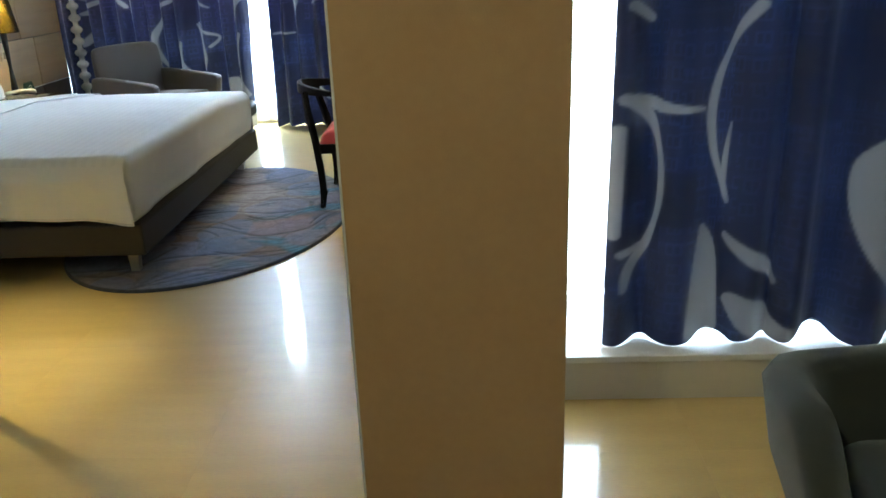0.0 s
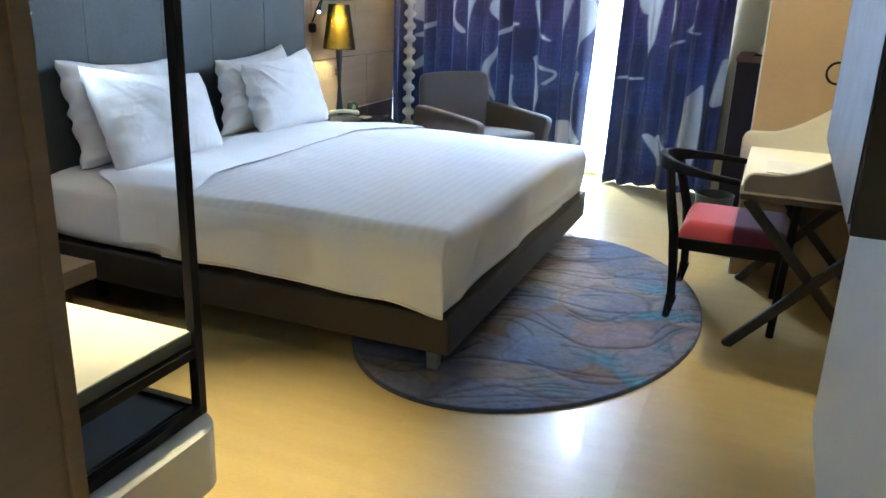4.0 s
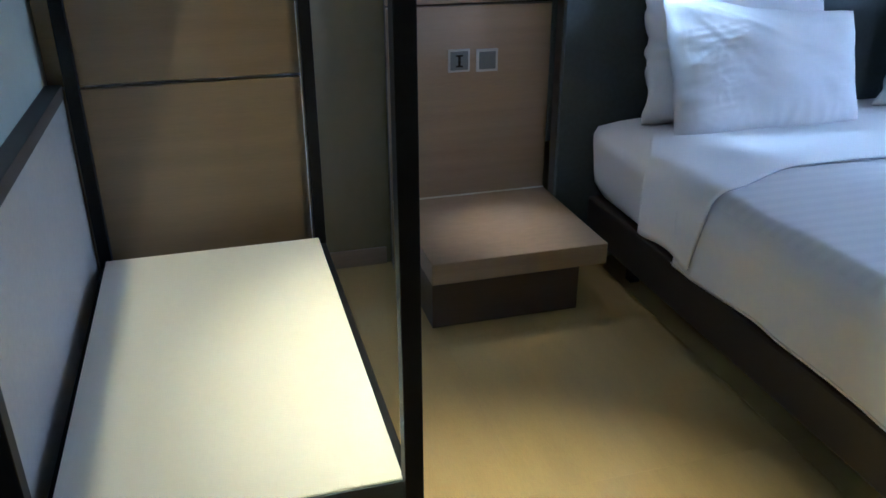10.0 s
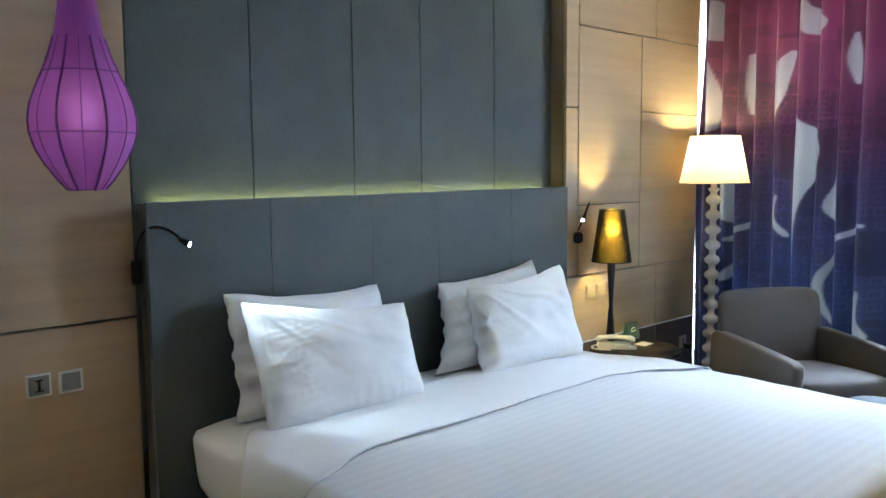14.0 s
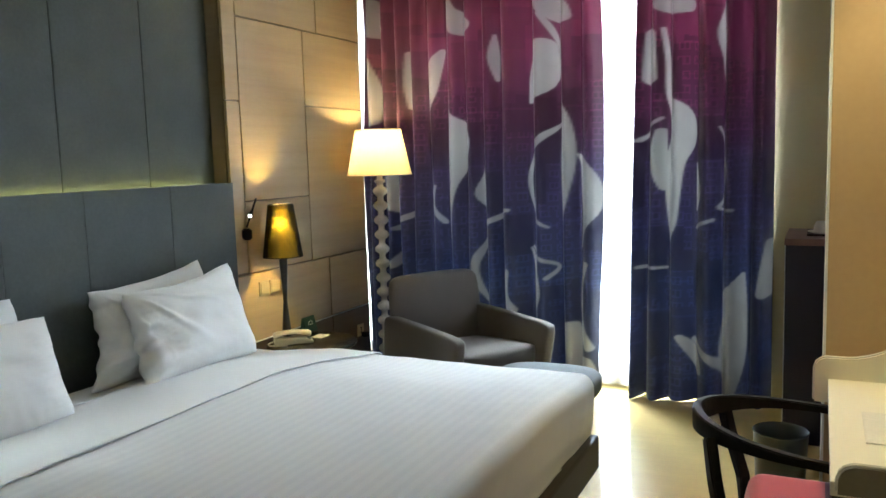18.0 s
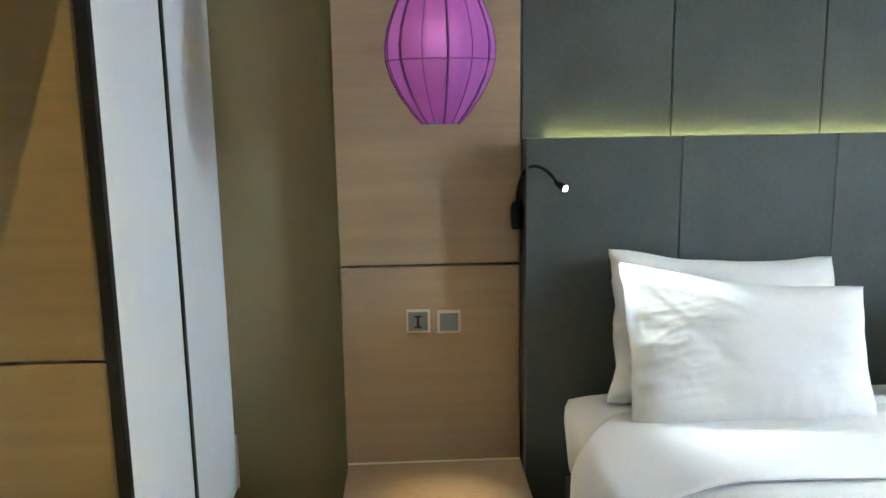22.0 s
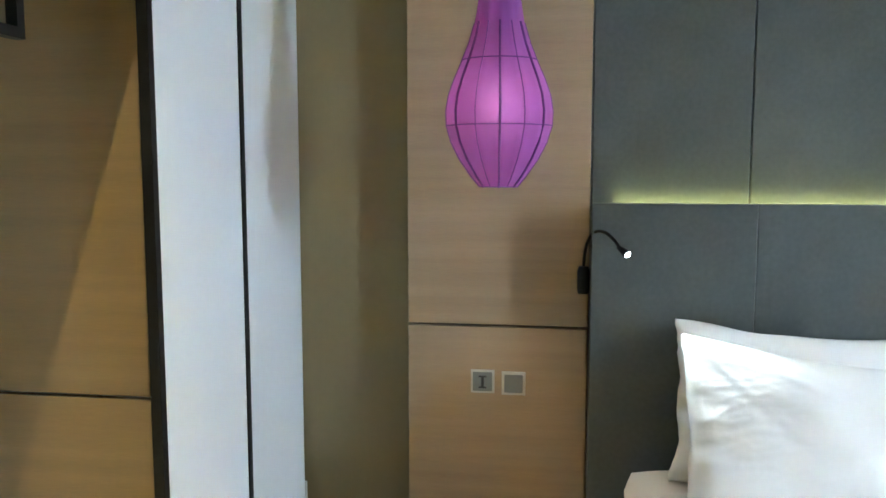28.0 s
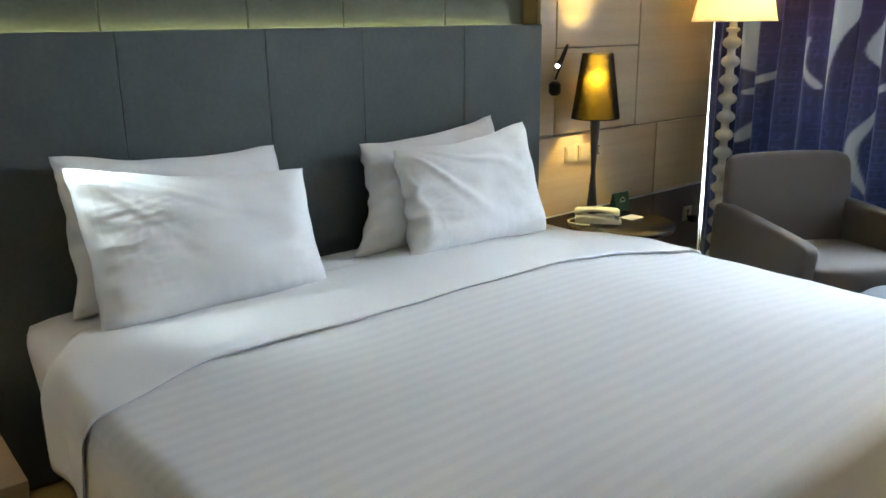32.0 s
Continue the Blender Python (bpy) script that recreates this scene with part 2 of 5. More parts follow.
def see_through(m, rough, share, color):
    """Thin cloth: part of the light goes on through it, spread about its way."""
    nt = m.node_tree
    o = nt.nodes["Material Output"]
    g, x = nt.nodes.new("ShaderNodeBsdfRefraction"), nt.nodes.new("ShaderNodeMixShader")
    g.inputs["IOR"].default_value, g.inputs["Roughness"].default_value, g.inputs["Color"].default_value = 1.4, rough, (*color, 1)
    x.inputs[0].default_value = share
    nt.links.new(o.inputs[0].links[0].from_socket, x.inputs[1])
    nt.links.new(g.outputs[0], x.inputs[2])
    nt.links.new(x.outputs[0], o.inputs[0])


M_SHEER = mat("white_sheer", (0.9, 0.9, 0.9), 0.9, translucent=0.75)
_nt = M_SHEER.node_tree
_t, _m = _nt.nodes.new("ShaderNodeBsdfTransparent"), _nt.nodes.new("ShaderNodeMixShader")
_o = _nt.nodes["Material Output"]
_m.inputs[0].default_value = 0.55
_nt.links.new(_o.inputs[0].links[0].from_socket, _m.inputs[1])
_nt.links.new(_t.outputs[0], _m.inputs[2])
_nt.links.new(_m.outputs[0], _o.inputs[0])
M_TVBACK = mat("black_tv_plastic", (0.018, 0.016, 0.014), 0.45)
M_GREENCARD = mat("dark_green_card", (0.02, 0.06, 0.04), 0.5)
M_PAPER = mat("white_paper", (0.78, 0.75, 0.68), 0.7)
M_WTRIM = mat("white_trim_paint", (0.72, 0.74, 0.74), 0.5)
M_ENDGREY = mat("grey_plaster", (0.34, 0.34, 0.31), 0.8, (0.30, 0.30, 0.27), 5, 0.6, bump=0.1, bump_scale=150)
M_FRAME = mat("aluminium_window_frame", (0.55, 0.55, 0.54), 0.4, metal=0.6)
M_SKY = glow("bright_sky", (0.93, 0.97, 1.0), 7.0)
M_LENS = glow("lit_lamp_lens", (0.95, 1.0, 0.95), 28.0)
M_DLENS = glow("lit_downlight_lens", (1.0, 0.9, 0.7), 90.0)
M_LED = glow("led_strip", (0.9, 0.9, 0.2), 2.5)
M_GLASS = bpy.data.materials.new("window_glass")
M_GLASS.use_nodes = True
_g = M_GLASS.node_tree.nodes["Principled BSDF"]
_g.inputs["Transmission Weight"].default_value, _g.inputs["Roughness"].default_value, _g.inputs["IOR"].default_value = 1.0, 0.0, 1.45


def linen(name, stripes):
    """White bed linen with fine wrinkles; stripes: woven satin bands."""
    m = mat(name, (0.80, 0.79, 0.78), 0.75, (0.76, 0.75, 0.745), 4, 0.5, bump=0.2, bump_scale=24, sheen=0.15)
    if stripes:
        nt = m.node_tree
        b = nt.nodes["Principled BSDF"]
        co = nt.nodes.new("ShaderNodeTexCoord")
        w = nt.nodes.new("ShaderNodeTexWave")
        w.wave_type, w.bands_direction, w.wave_profile = "BANDS", "X", "SIN"
        w.inputs["Scale"].default_value, w.inputs["Distortion"].default_value = 6.5, 0.15
        nt.links.new(co.outputs["Object"], w.inputs["Vector"])
        mx = nt.nodes.new("ShaderNodeMix")
        mx.data_type, mx.blend_type = "RGBA", "MULTIPLY"
        old = b.inputs["Base Color"].links[0].from_socket
        rp = nt.nodes.new("ShaderNodeValToRGB")
        rp.color_ramp.elements[0].position, rp.color_ramp.elements[1].position = 0.35, 0.65
        rp.color_ramp.elements[0].color, rp.color_ramp.elements[1].color = (0.957, 0.957, 0.962, 1), (1, 1, 1, 1)
        nt.links.new(w.outputs[0], rp.inputs[0])
        mx.inputs[0].default_value = 1.0
        nt.links.new(old, mx.inputs[6])
        nt.links.new(rp.outputs[0], mx.inputs[7])
        nt.links.new(mx.outputs[2], b.inputs["Base Color"])
    return m


M_LINEN = linen("white_cotton", False)
M_STRIPE = linen("white_striped_satin", True)


def printed(name, rough=0.8, translucent=0.0, bump=0.2):
    """Fabric whose print is stored in the colour attribute 'print'."""
    m = bpy.data.materials.new(name)
    m.use_nodes = True
    nt = m.node_tree
    b = nt.nodes["Principled BSDF"]
    at = nt.nodes.new("ShaderNodeAttribute")
    at.attribute_name = "print"
    co = nt.nodes.new("ShaderNodeTexCoord")
    n = nt.nodes.new("ShaderNodeTexNoise")
    n.inputs["Scale"].default_value = 350
    nt.links.new(co.outputs["Object"], n.inputs["Vector"])
    bp = nt.nodes.new("ShaderNodeBump")
    bp.inputs["Strength"].default_value, bp.inputs["Distance"].default_value = bump, 0.003
    nt.links.new(n.outputs["Fac"], bp.inputs["Height"])
    nt.links.new(bp.outputs[0], b.inputs["Normal"])
    nt.links.new(at.outputs["Color"], b.inputs["Base Color"])
    b.inputs["Roughness"].default_value = rough
    b.inputs["Sheen Weight"].default_value = 0.15
    if translucent:
        tr = nt.nodes.new("ShaderNodeBsdfTranslucent")
        nt.links.new(at.outputs["Color"], tr.inputs[0])
        ms = nt.nodes.new("ShaderNodeMixShader")
        ms.inputs[0].default_value = translucent
        nt.links.new(b.outputs[0], ms.inputs[1])
        nt.links.new(tr.outputs[0], ms.inputs[2])
        nt.links.new(ms.outputs[0], nt.nodes["Material Output"].inputs[0])
    return m


M_CURTAIN = printed("printed_curtain_cotton", 0.75, 0.034)
M_CURTAIN_B = printed("printed_alcove_cotton", 0.75, 0.085)
M_RUG = printed("tufted_rug_wool", 0.95, 0.0, 0.8)

see_through(M_SILK, 1.0, 0.12, (0.62, 0.26, 0.58))
see_through(M_TSHADE, 1.0, 0.02, (0.50, 0.32, 0.02))

# ---- mesh helpers ----
def box(bm, x0, x1, y0, y1, z0, z1, bev=0.0, seg=2):
    g = bmesh.ops.create_cube(bm, size=1.0, matrix=Matrix.LocRotScale(
        ((x0 + x1) / 2, (y0 + y1) / 2, (z0 + z1) / 2), None, (abs(x1 - x0), abs(y1 - y0), abs(z1 - z0))))
    if bev:
        es = list({e for v in g["verts"] for e in v.link_edges})
        bmesh.ops.bevel(bm, geom=es, offset=bev, segments=seg, affect="EDGES", profile=0.5)
    return bm


def boxes(*specs, bev=0.0):
    bm = bmesh.new()
    for s in specs:
        box(bm, *s, bev=bev)
    return bm


def lathe(bm, profile, cx=0.0, cy=0.0, segs=24, cap=True):
    """Turned solid from (radius, height) pairs round a vertical axis."""
    rings = []
    for r, z in profile:
        rings.append([bm.verts.new((cx + r * math.cos(2 * math.pi * k / segs), cy + r * math.sin(2 * math.pi * k / segs), z)) for k in range(segs)])
    for a, b in zip(rings, rings[1:]):
        for k in range(segs):
            bm.faces.new((a[k], a[(k + 1) % segs], b[(k + 1) % segs], b[k]))
    if cap:
        bm.faces.new(rings[0][::-1])
        bm.faces.new(rings[-1])
    return bm


def tube(bm, pts, r, segs=10, r1=None):
    """Round bar along points, tapering from r to r1."""
    pts = [Vector(p) for p in pts]
    rings, up = [], Vector((0.13, 0.29, 0.95)).normalized()
    for i, p in enumerate(pts):
        d = (pts[min(i + 1, len(pts) - 1)] - pts[max(i - 1, 0)]).normalized()
        u = d.cross(up)
        u = u.normalized() if u.length > 1e-3 else Vector((1, 0, 0))
        v = d.cross(u)
        rad = r if r1 is None else r + (r1 - r) * i / (len(pts) - 1)
        rings.append([bm.verts.new(p + rad * (math.cos(2 * math.pi * k / segs) * u + math.sin(2 * math.pi * k / segs) * v)) for k in range(segs)])
    for a, b in zip(rings, rings[1:]):
        for k in range(segs):
            bm.faces.new((a[k], a[(k + 1) % segs], b[(k + 1) % segs], b[k]))
    bm.faces.new(rings[0][::-1])
    bm.faces.new(rings[-1])
    return bm


def prism(bm, outline, axis, a, b):
    """Extrudes a 2D outline along an axis from a to b."""
    def put(p, q, s):
        return {"x": (s, p, q), "y": (p, s, q), "z": (p, q, s)}[axis]
    lo = [bm.verts.new(put(p, q, a)) for p, q in outline]
    hi = [bm.verts.new(put(p, q, b)) for p, q in outline]
    n = len(outline)
    for k in range(n):
        bm.faces.new((lo[k], lo[(k + 1) % n], hi[(k + 1) % n], hi[k]))
    bm.faces.new(lo[::-1])
    bm.faces.new(hi)
    return bm


def part(name, bm, material, parent=None, label="", smooth=False, angle=40):
    me = bpy.data.meshes.new(name)
    bmesh.ops.recalc_face_normals(bm, faces=bm.faces)
    bm.to_mesh(me)
    bm.free()
    me.materials.append(material)
    if smooth:
        me.shade_smooth()
        me.set_sharp_from_angle(angle=radians(angle))
    ob = new(name, me)
    if parent:
        ob.parent = parent
        ob.matrix_parent_inverse = parent.matrix_world.inverted()
    if label:
        ob["label"] = label
    return ob


def thing(name, label, category, at=(0, 0, 0), group="", kind=""):
    ob = new(name)
    ob.empty_display_size = 0.1
    ob.location = at
    bpy.context.view_layer.update()
    return tagged(ob, label, category, group, kind)


def sheet(name, nu, nv, func, material, parent=None, label="", thick=0.0):
    """Smooth cloth: func(u, v) gives points for u, v in 0..1."""
    bm = bmesh.new()
    vs = [[bm.verts.new(func(i / nu, j / nv)) for j in range(nv + 1)] for i in range(nu + 1)]
    for i in range(nu):
        for j in range(nv):
            bm.faces.new((vs[i][j], vs[i + 1][j], vs[i + 1][j + 1], vs[i][j + 1]))
    ob = part(name, bm, material, parent, label, True, 180)
    if thick:
        md = ob.modifiers.new("thickness", "SOLIDIFY")
        md.thickness, md.offset = thick, -1.0
    return ob


def smoothstep(a, b, x):
    t = min(1.0, max(0.0, (x - a) / (b - a)))
    return t * t * (3 - 2 * t)
# ---- structure ----
CEIL = 2.95


def solid(name, spec, material, label, category="wall", bev=0.0):
    return tagged(part(name, boxes(spec, bev=bev), material), label, category, kind="structure")


floor = solid("floor", (-0.5, 6.9, -6.4, 4.75, -0.12, -0.004), M_GROUT, "polished beige tiled floor with hairline joints", "floor")
ceiling = solid("ceiling", (-0.5, 6.9, -6.4, 4.75, CEIL, CEIL + 0.12), M_CEIL, "flat white painted ceiling", "ceiling")
solid("wall_headboard", (-0.5, -0.09, -1.9, 4.75, 0, CEIL), M_OLIVE, "olive painted wall behind the bed")
solid("wall_wardrobe", (-0.5, 2.13, -1.90, -1.6195, 0, CEIL), M_PALE, "pale grey green wall beside the open wardrobe")
solid("wall_entry", (2.13, 2.2, -6.2, -1.62, 0, CEIL), M_BROWN, "brown laminate clad entry wall with vertical joints")
solid("wall_back", (2.2, 6.7, -6.4, -6.2, 0, CEIL), M_CREAM, "cream painted wall behind the entry")
solid("wall_alcove_east", (6.6, 6.9, -6.2, -0.3, 0, CEIL), M_CREAM, "cream painted side wall of the sitting alcove")
bm = boxes((3.612, 4.11, -1.90, 0.55, 0, CEIL), bev=0.004)
tagged(part("wall_column", bm, M_TAN), "tan textured column wall dividing the bed and the sitting alcove", "wall", kind="structure")
part("wall_face", boxes((3.606, 3.612, -1.895, 0.548, 0.0, CEIL)), M_SAGE, bpy.data.objects["wall_column"], "pale blue white painted side face")
solid("wall_desk_recess", (4.0, 4.15, 0.55, 2.15, 0, CEIL), M_CREAM, "cream wall at the back of the desk recess")
bm = boxes((3.195, 4.15, 2.15, 2.75, 0, CEIL), bev=0.003)
tagged(part("wall_desk_end", bm, M_TAN), "tan wall return beyond the desk, lit warm", "wall", kind="structure")
part("wall_face", boxes((3.186, 3.195, 2.152, 2.75, 0.0, CEIL)), M_WTRIM, bpy.data.objects["wall_desk_end"], "white painted edge")
solid("wall_niche", (4.0, 4.15, 2.75, 4.30, 0, CEIL), M_CREAM, "cream wall behind the tall plum cabinet")
solid("wall_window_pier", (2.86, 4.15, 4.30, 4.65, 0, CEIL), M_CREAM, "tan wall beside the tall window")
solid("wall_window_head", (-0.5, 2.86, 4.30, 4.65, 2.80, CEIL), M_CREAM, "cream wall above the tall window")
solid("curtain_pelmet", (-0.09, 2.9, 3.98, 4.02, 2.80, CEIL), M_CREAM, "cream pelmet board in front of the curtain heads", "pelmet")
solid("wall_window_riser", (-0.5, 2.86, 4.30, 4.65, 0.0, 0.17), M_CREAM, "low cream riser under the tall window", "riser")
solid("window_sill", (-0.5, 2.86, 4.28, 4.65, 0.17, 0.195), M_WTRIM, "white sill of the tall window", "sill", 0.003)
solid("wall_alcove_riser", (4.11, 6.6, -1.08, -0.55, 0.0, 0.155), M_PLINTH, "low grey riser under the alcove window", "riser")
solid("alcove_sill", (4.11, 6.6, -1.10, -0.55, 0.155, 0.18), M_WTRIM, "white alcove window sill", "sill", 0.004)
solid("wall_alcove_head", (4.11, 6.6, -0.95, -0.55, 2.75, CEIL), M_CREAM, "cream wall above the alcove window")
# joints and trims of the entry wall
trim = tagged(part("trim", boxes((2.196, 2.206, -2.13, -2.085, 0, CEIL), (2.196, 2.206, -3.2, -3.16, 0, CEIL)), M_DKWOOD),
              "dark vertical joints in the entry wall cladding", "trim", kind="structure")
tagged(part("corner_trim", boxes((2.142, 2.198, -1.6195, -1.585, 0, CEIL), (2.06, 2.1325, -1.6195, -1.589, 1.09, CEIL)), M_ENDGREY),
       "pale grey plastered end of the entry wall", "trim", kind="structure")
tagged(part("corner_cladding", boxes((2.198, 2.206, -1.6195, -1.583, 0, CEIL)), M_BROWN), "brown laminate edge of the entry wall", "trim", kind="structure")
tagged(part("corner_groove", boxes((2.1325, 2.142, -1.6195, -1.592, 0, CEIL)), M_DKWOOD), "dark groove beside the end of the entry wall", "trim", kind="structure")
tagged(part("baseboard", boxes((-0.09, -0.078, -1.07, -0.66, 0.0, 0.075), bev=0.002), M_OAK), "oak baseboard along the olive wall", "baseboard", kind="structure")


def window(name, x0, x1, y, z0, z1, mullions, label):
    w = thing(name, label, "window", (x0, y, z0), kind="structure")
    specs = [(x0, x1, y, y + 0.06, z0, z0 + 0.06), (x0, x1, y, y + 0.06, z1 - 0.06, z1), (x0, x0 + 0.06, y, y + 0.06, z0 + 0.06, z1 - 0.06), (x1 - 0.06, x1, y, y + 0.06, z0 + 0.06, z1 - 0.06)]
    part("window_frame", boxes(*specs), M_FRAME, w)
    xs = [x0 + 0.06 + (x1 - x0 - 0.12) * k / (mullions + 1) for k in range(mullions + 2)]
    for k in range(1, mullions + 1):
        part("mullion", boxes((xs[k] - 0.025, xs[k] + 0.025, y, y + 0.06, z0 + 0.06, z1 - 0.06)), M_FRAME, w)
    for a, b in zip(xs, xs[1:]):
        p = part("pane", boxes((a, b, y + 0.025, y + 0.033, z0 + 0.06, z1 - 0.06)), M_GLASS, w)
        p.visible_shadow = False
    return w


window("window_1", -0.09, 2.86, 4.46, 0.195, 2.80, 2, "tall aluminium framed window behind the curtains")
window("window_2", 4.11, 6.6, -0.70, 0.18, 2.75, 2, "wide aluminium framed alcove window")
tagged(part("backdrop", boxes((-4, 8, 9.0, 9.02, -2, 7)), M_SKY), "bright overcast sky outside the window", "sky", kind="structure")
tagged(part("backdrop", boxes((4.3, 7.5, 1.2, 1.22, -1, 6)), M_SKY), "bright overcast sky outside the alcove", "sky", kind="structure")

# ---- head wall: panels ----
def panels(name, label, cat, specs, material, at, bev=0.003, piece="panel", x=0.0, back=0.02, kind="structure"):
    """Flat panels (y0, y1, z0, z1) standing on a wall, each its own piece with open joints between."""
    t = thing(name, label, cat, at, kind=kind)
    for y0, y1, z0, z1 in specs:
        part(piece, boxes((x - back, x, y0, y1, z0, z1), bev=bev), material, t)
    return t


G = 0.004
t = panels("wall_panelling", "oak veneer wall panels with dark joints behind the bedside shelf", "panelling",
           [(-0.648, -0.002, 0.0, 1.055 - G), (-0.648, -0.002, 1.055 + G, 2.36 - G), (-0.648, -0.002, 2.36 + G, 2.585 - G), (-0.648, -0.002, 2.585 + G, CEIL)],
           M_OAK, (0, -0.3, 0), x=0.0, back=0.03)
part("backing", boxes((-0.088, -0.03, -0.640, -0.002, 0, CEIL)), M_DKWOOD, t, "dark backing behind the joints")
XP = 0.105
rows = [(2.53, 2.65, 1.972, CEIL), (2.53, 2.65, 0.965, 1.972), (2.65, 3.47, 2.455, CEIL), (3.47, 4.02, 2.455, CEIL),
        (2.65, 3.305, 1.388, 2.455), (3.305, 4.02, 1.972, 2.455), (3.305, 4.02, 0.955, 1.972), (2.65, 3.305, 0.96, 1.388),
        (2.53, 3.509, 0.54, 0.955), (3.509, 4.02, 0.54, 0.955), (2.53, 3.52, 0.0, 0.54), (3.52, 4.02, 0.0, 0.54)]
t = panels("wall_panelling", "oak veneer wall panels of mixed sizes between the bed and the window", "panelling",
           [(a + G, b - G, c + G, d - G if d < CEIL else d) for a, b, c, d in rows], M_OAK_V, (0.1, 3.2, 0), x=XP, back=0.02)
for panel in t.children[-2:]:
    panel.data.materials[0] = M_DADO
    panel["label"] = "dark walnut lower panel"
part("ledge", boxes((XP - 0.02, XP + 0.003, 2.534, 4.018, 0.537, 0.543)), M_WTRIM, t, "thin pale line above the lower panels")
part("backing", boxes((-0.088, XP - 0.02, 2.525, 4.015, 0, CEIL), (XP - 0.021, XP - 0.004, 4.0, 4.0152, 0, CEIL)), M_BROWN, t, "dark brown backing and reveal")
CR = [0.0, 0.53, 1.068, 1.492, 2.03, 2.522]
panels("wall_upholstery", "slate grey upholstered wall panels above the headboard", "upholstery",
       [(a + 0.0018, b - 0.0018, 0.5, CEIL) for a, b in zip(CR, CR[1:])], M_GREY, (0, 1.2, 0.5), bev=0.004, x=0.0, back=0.08)

# ---- headboard ----
hb = thing("headboard", "tall slate grey upholstered headboard with stitched vertical panels", "headboard", (0.06, 1.25, 0))
part("core", boxes((0.045, 0.112, 0.006, 2.517, 0.0, 1.487)), M_DKWOOD, hb)
for a, b in zip(CR, CR[1:]):
    part("panel", boxes((0.102, 0.13, a + (0.0008 if a else 0.0), b - 0.0008, 0.02, 1.505), bev=0.0025), M_GREY, hb)
part("side_panel", boxes((0.045, 0.10, 0.0, 0.005, 0.0, 1.50)), M_DKWOOD, hb)
part("top_cap", boxes((0.052, 0.108, 0.004, 2.517, 1.487, 1.500)), M_DKWOOD, hb)
part("led_strip", boxes((0.045, 0.051, 0.08, 2.44, 1.478, 1.486)), M_LED, hb, "yellow green LED strip")

# ---- bed ----
BX0, BX1, BY0, BY1 = 0.135, 2.25, 0.14, 2.475
bed = thing("bed", "king bed with dark taupe base and low legs", "bed", (1.2, 1.3, 0))
part("base", boxes((BX0, BX1, BY0, BY1, 0.135, 0.30), bev=0.012), M_BEDBASE, bed)
for x in (0.35, 2.14):
    for y in (0.26, 2.34):
        part("leg", prism(bmesh.new(), [(x - 0.02, 0), (x + 0.02, 0), (x + 0.03, 0.135), (x - 0.03, 0.135)], "y", y - 0.02, y + 0.02), M_STEEL if x > 1 else M_BLACK, bed)
for y in (0.9, 1.3, 1.7):
    part("leg", boxes((2.0, 2.06, y, y + 0.05, 0, 0.135)), M_BLACK, bed)
MX0, MX1, MY0, MY1, MZ = 0.135, 2.2, 0.110, 2.485, 0.632


def cushion(name, cx, cy, z0, z1, lx, ly, r, material, parent=None, nx=60, ny=60, crown=0.012, ripple=0.004, label="", square=14, flat=0.35):
    """Rounded slab of cloth: superellipse edge profile, slight crown and ripples."""
    bm = bmesh.new()
    nz = 10
    seed = Vector((cx * 3.1, cy * 1.7, z0))
    def outline(s):
        a = 2 * math.pi * s
        c, d = math.cos(a), math.sin(a)
        k = (abs(c) ** square + abs(d) ** square) ** (-1 / square)
        return c * k, d * k
    ns, rings = 120, []
    for j in range(nz + 1):
        v = j / nz
        inset = r * (1 - math.sqrt(max(0.0, 1 - max(0.0, (abs(2 * v - 1) - flat) / (1 - flat)) ** 2)))
        ring = []
        for i in range(ns):
            u, w = outline(i / ns)
            p = Vector((cx + u * (lx / 2 - inset), cy + w * (ly / 2 - inset), z0 + (z1 - z0) * v))
            q = noise.noise(p * 4 + seed) * ripple
            ring.append(bm.verts.new((p.x + u * q, p.y + w * q, p.z)))
        rings.append(ring)
    for s in (0.92, 0.75, 0.5, 0.25):
        ring = []
        for v in rings[nz]:
            x, y = cx + (v.co.x - cx) * s, cy + (v.co.y - cy) * s
            ring.append(bm.verts.new((x, y, z1 + crown * (1 - s * s) + noise.noise(Vector((x * 3, y * 3, 1)) + seed) * ripple)))
        rings.append(ring)
    for a, b in zip(rings, rings[1:]):
        for i in range(ns):
            bm.faces.new((a[i], a[(i + 1) % ns], b[(i + 1) % ns], b[i]))
    bm.faces.new(rings[0][::-1])
    bm.faces.new(rings[-1])
    return part(name, bm, material, parent, label, True, 60)


def sink(y):
    """The far edge of the bed is softer and lies lower."""
    return 0.055 * smoothstep(1.75, 2.42, y)


def taper(x, y):
    """The bed linen narrows slightly from head to foot on the shelf side."""
    return y + 0.065 * smoothstep(0.7, 2.2, x) * max(0.0, min(1.0, (1.27 - y) / 1.2))


mt = tagged(cushion("mattress", (MX0 + MX1) / 2, (MY0 + MY1) / 2, 0.30, MZ, MX1 - MX0, MY1 - MY0, 0.075, M_LINEN, square=40, flat=0.5), "thick white sheeted mattress on the dark bed base", "mattress")
for v in mt.data.vertices:
    v.co.y = taper(v.co.x, v.co.y)
    v.co.y += 0.03 * max(0.0, 1 - (v.co.z - 0.3) / 0.3) * max(0.0, min(1.0, (0.9 - v.co.y) / 0.8))
    v.co.z -= sink(v.co.y) * max(0.0, min(1.0, (v.co.z - 0.3) / 0.3))


DY0, DY1, DR = 0.052, 2.505, 0.07


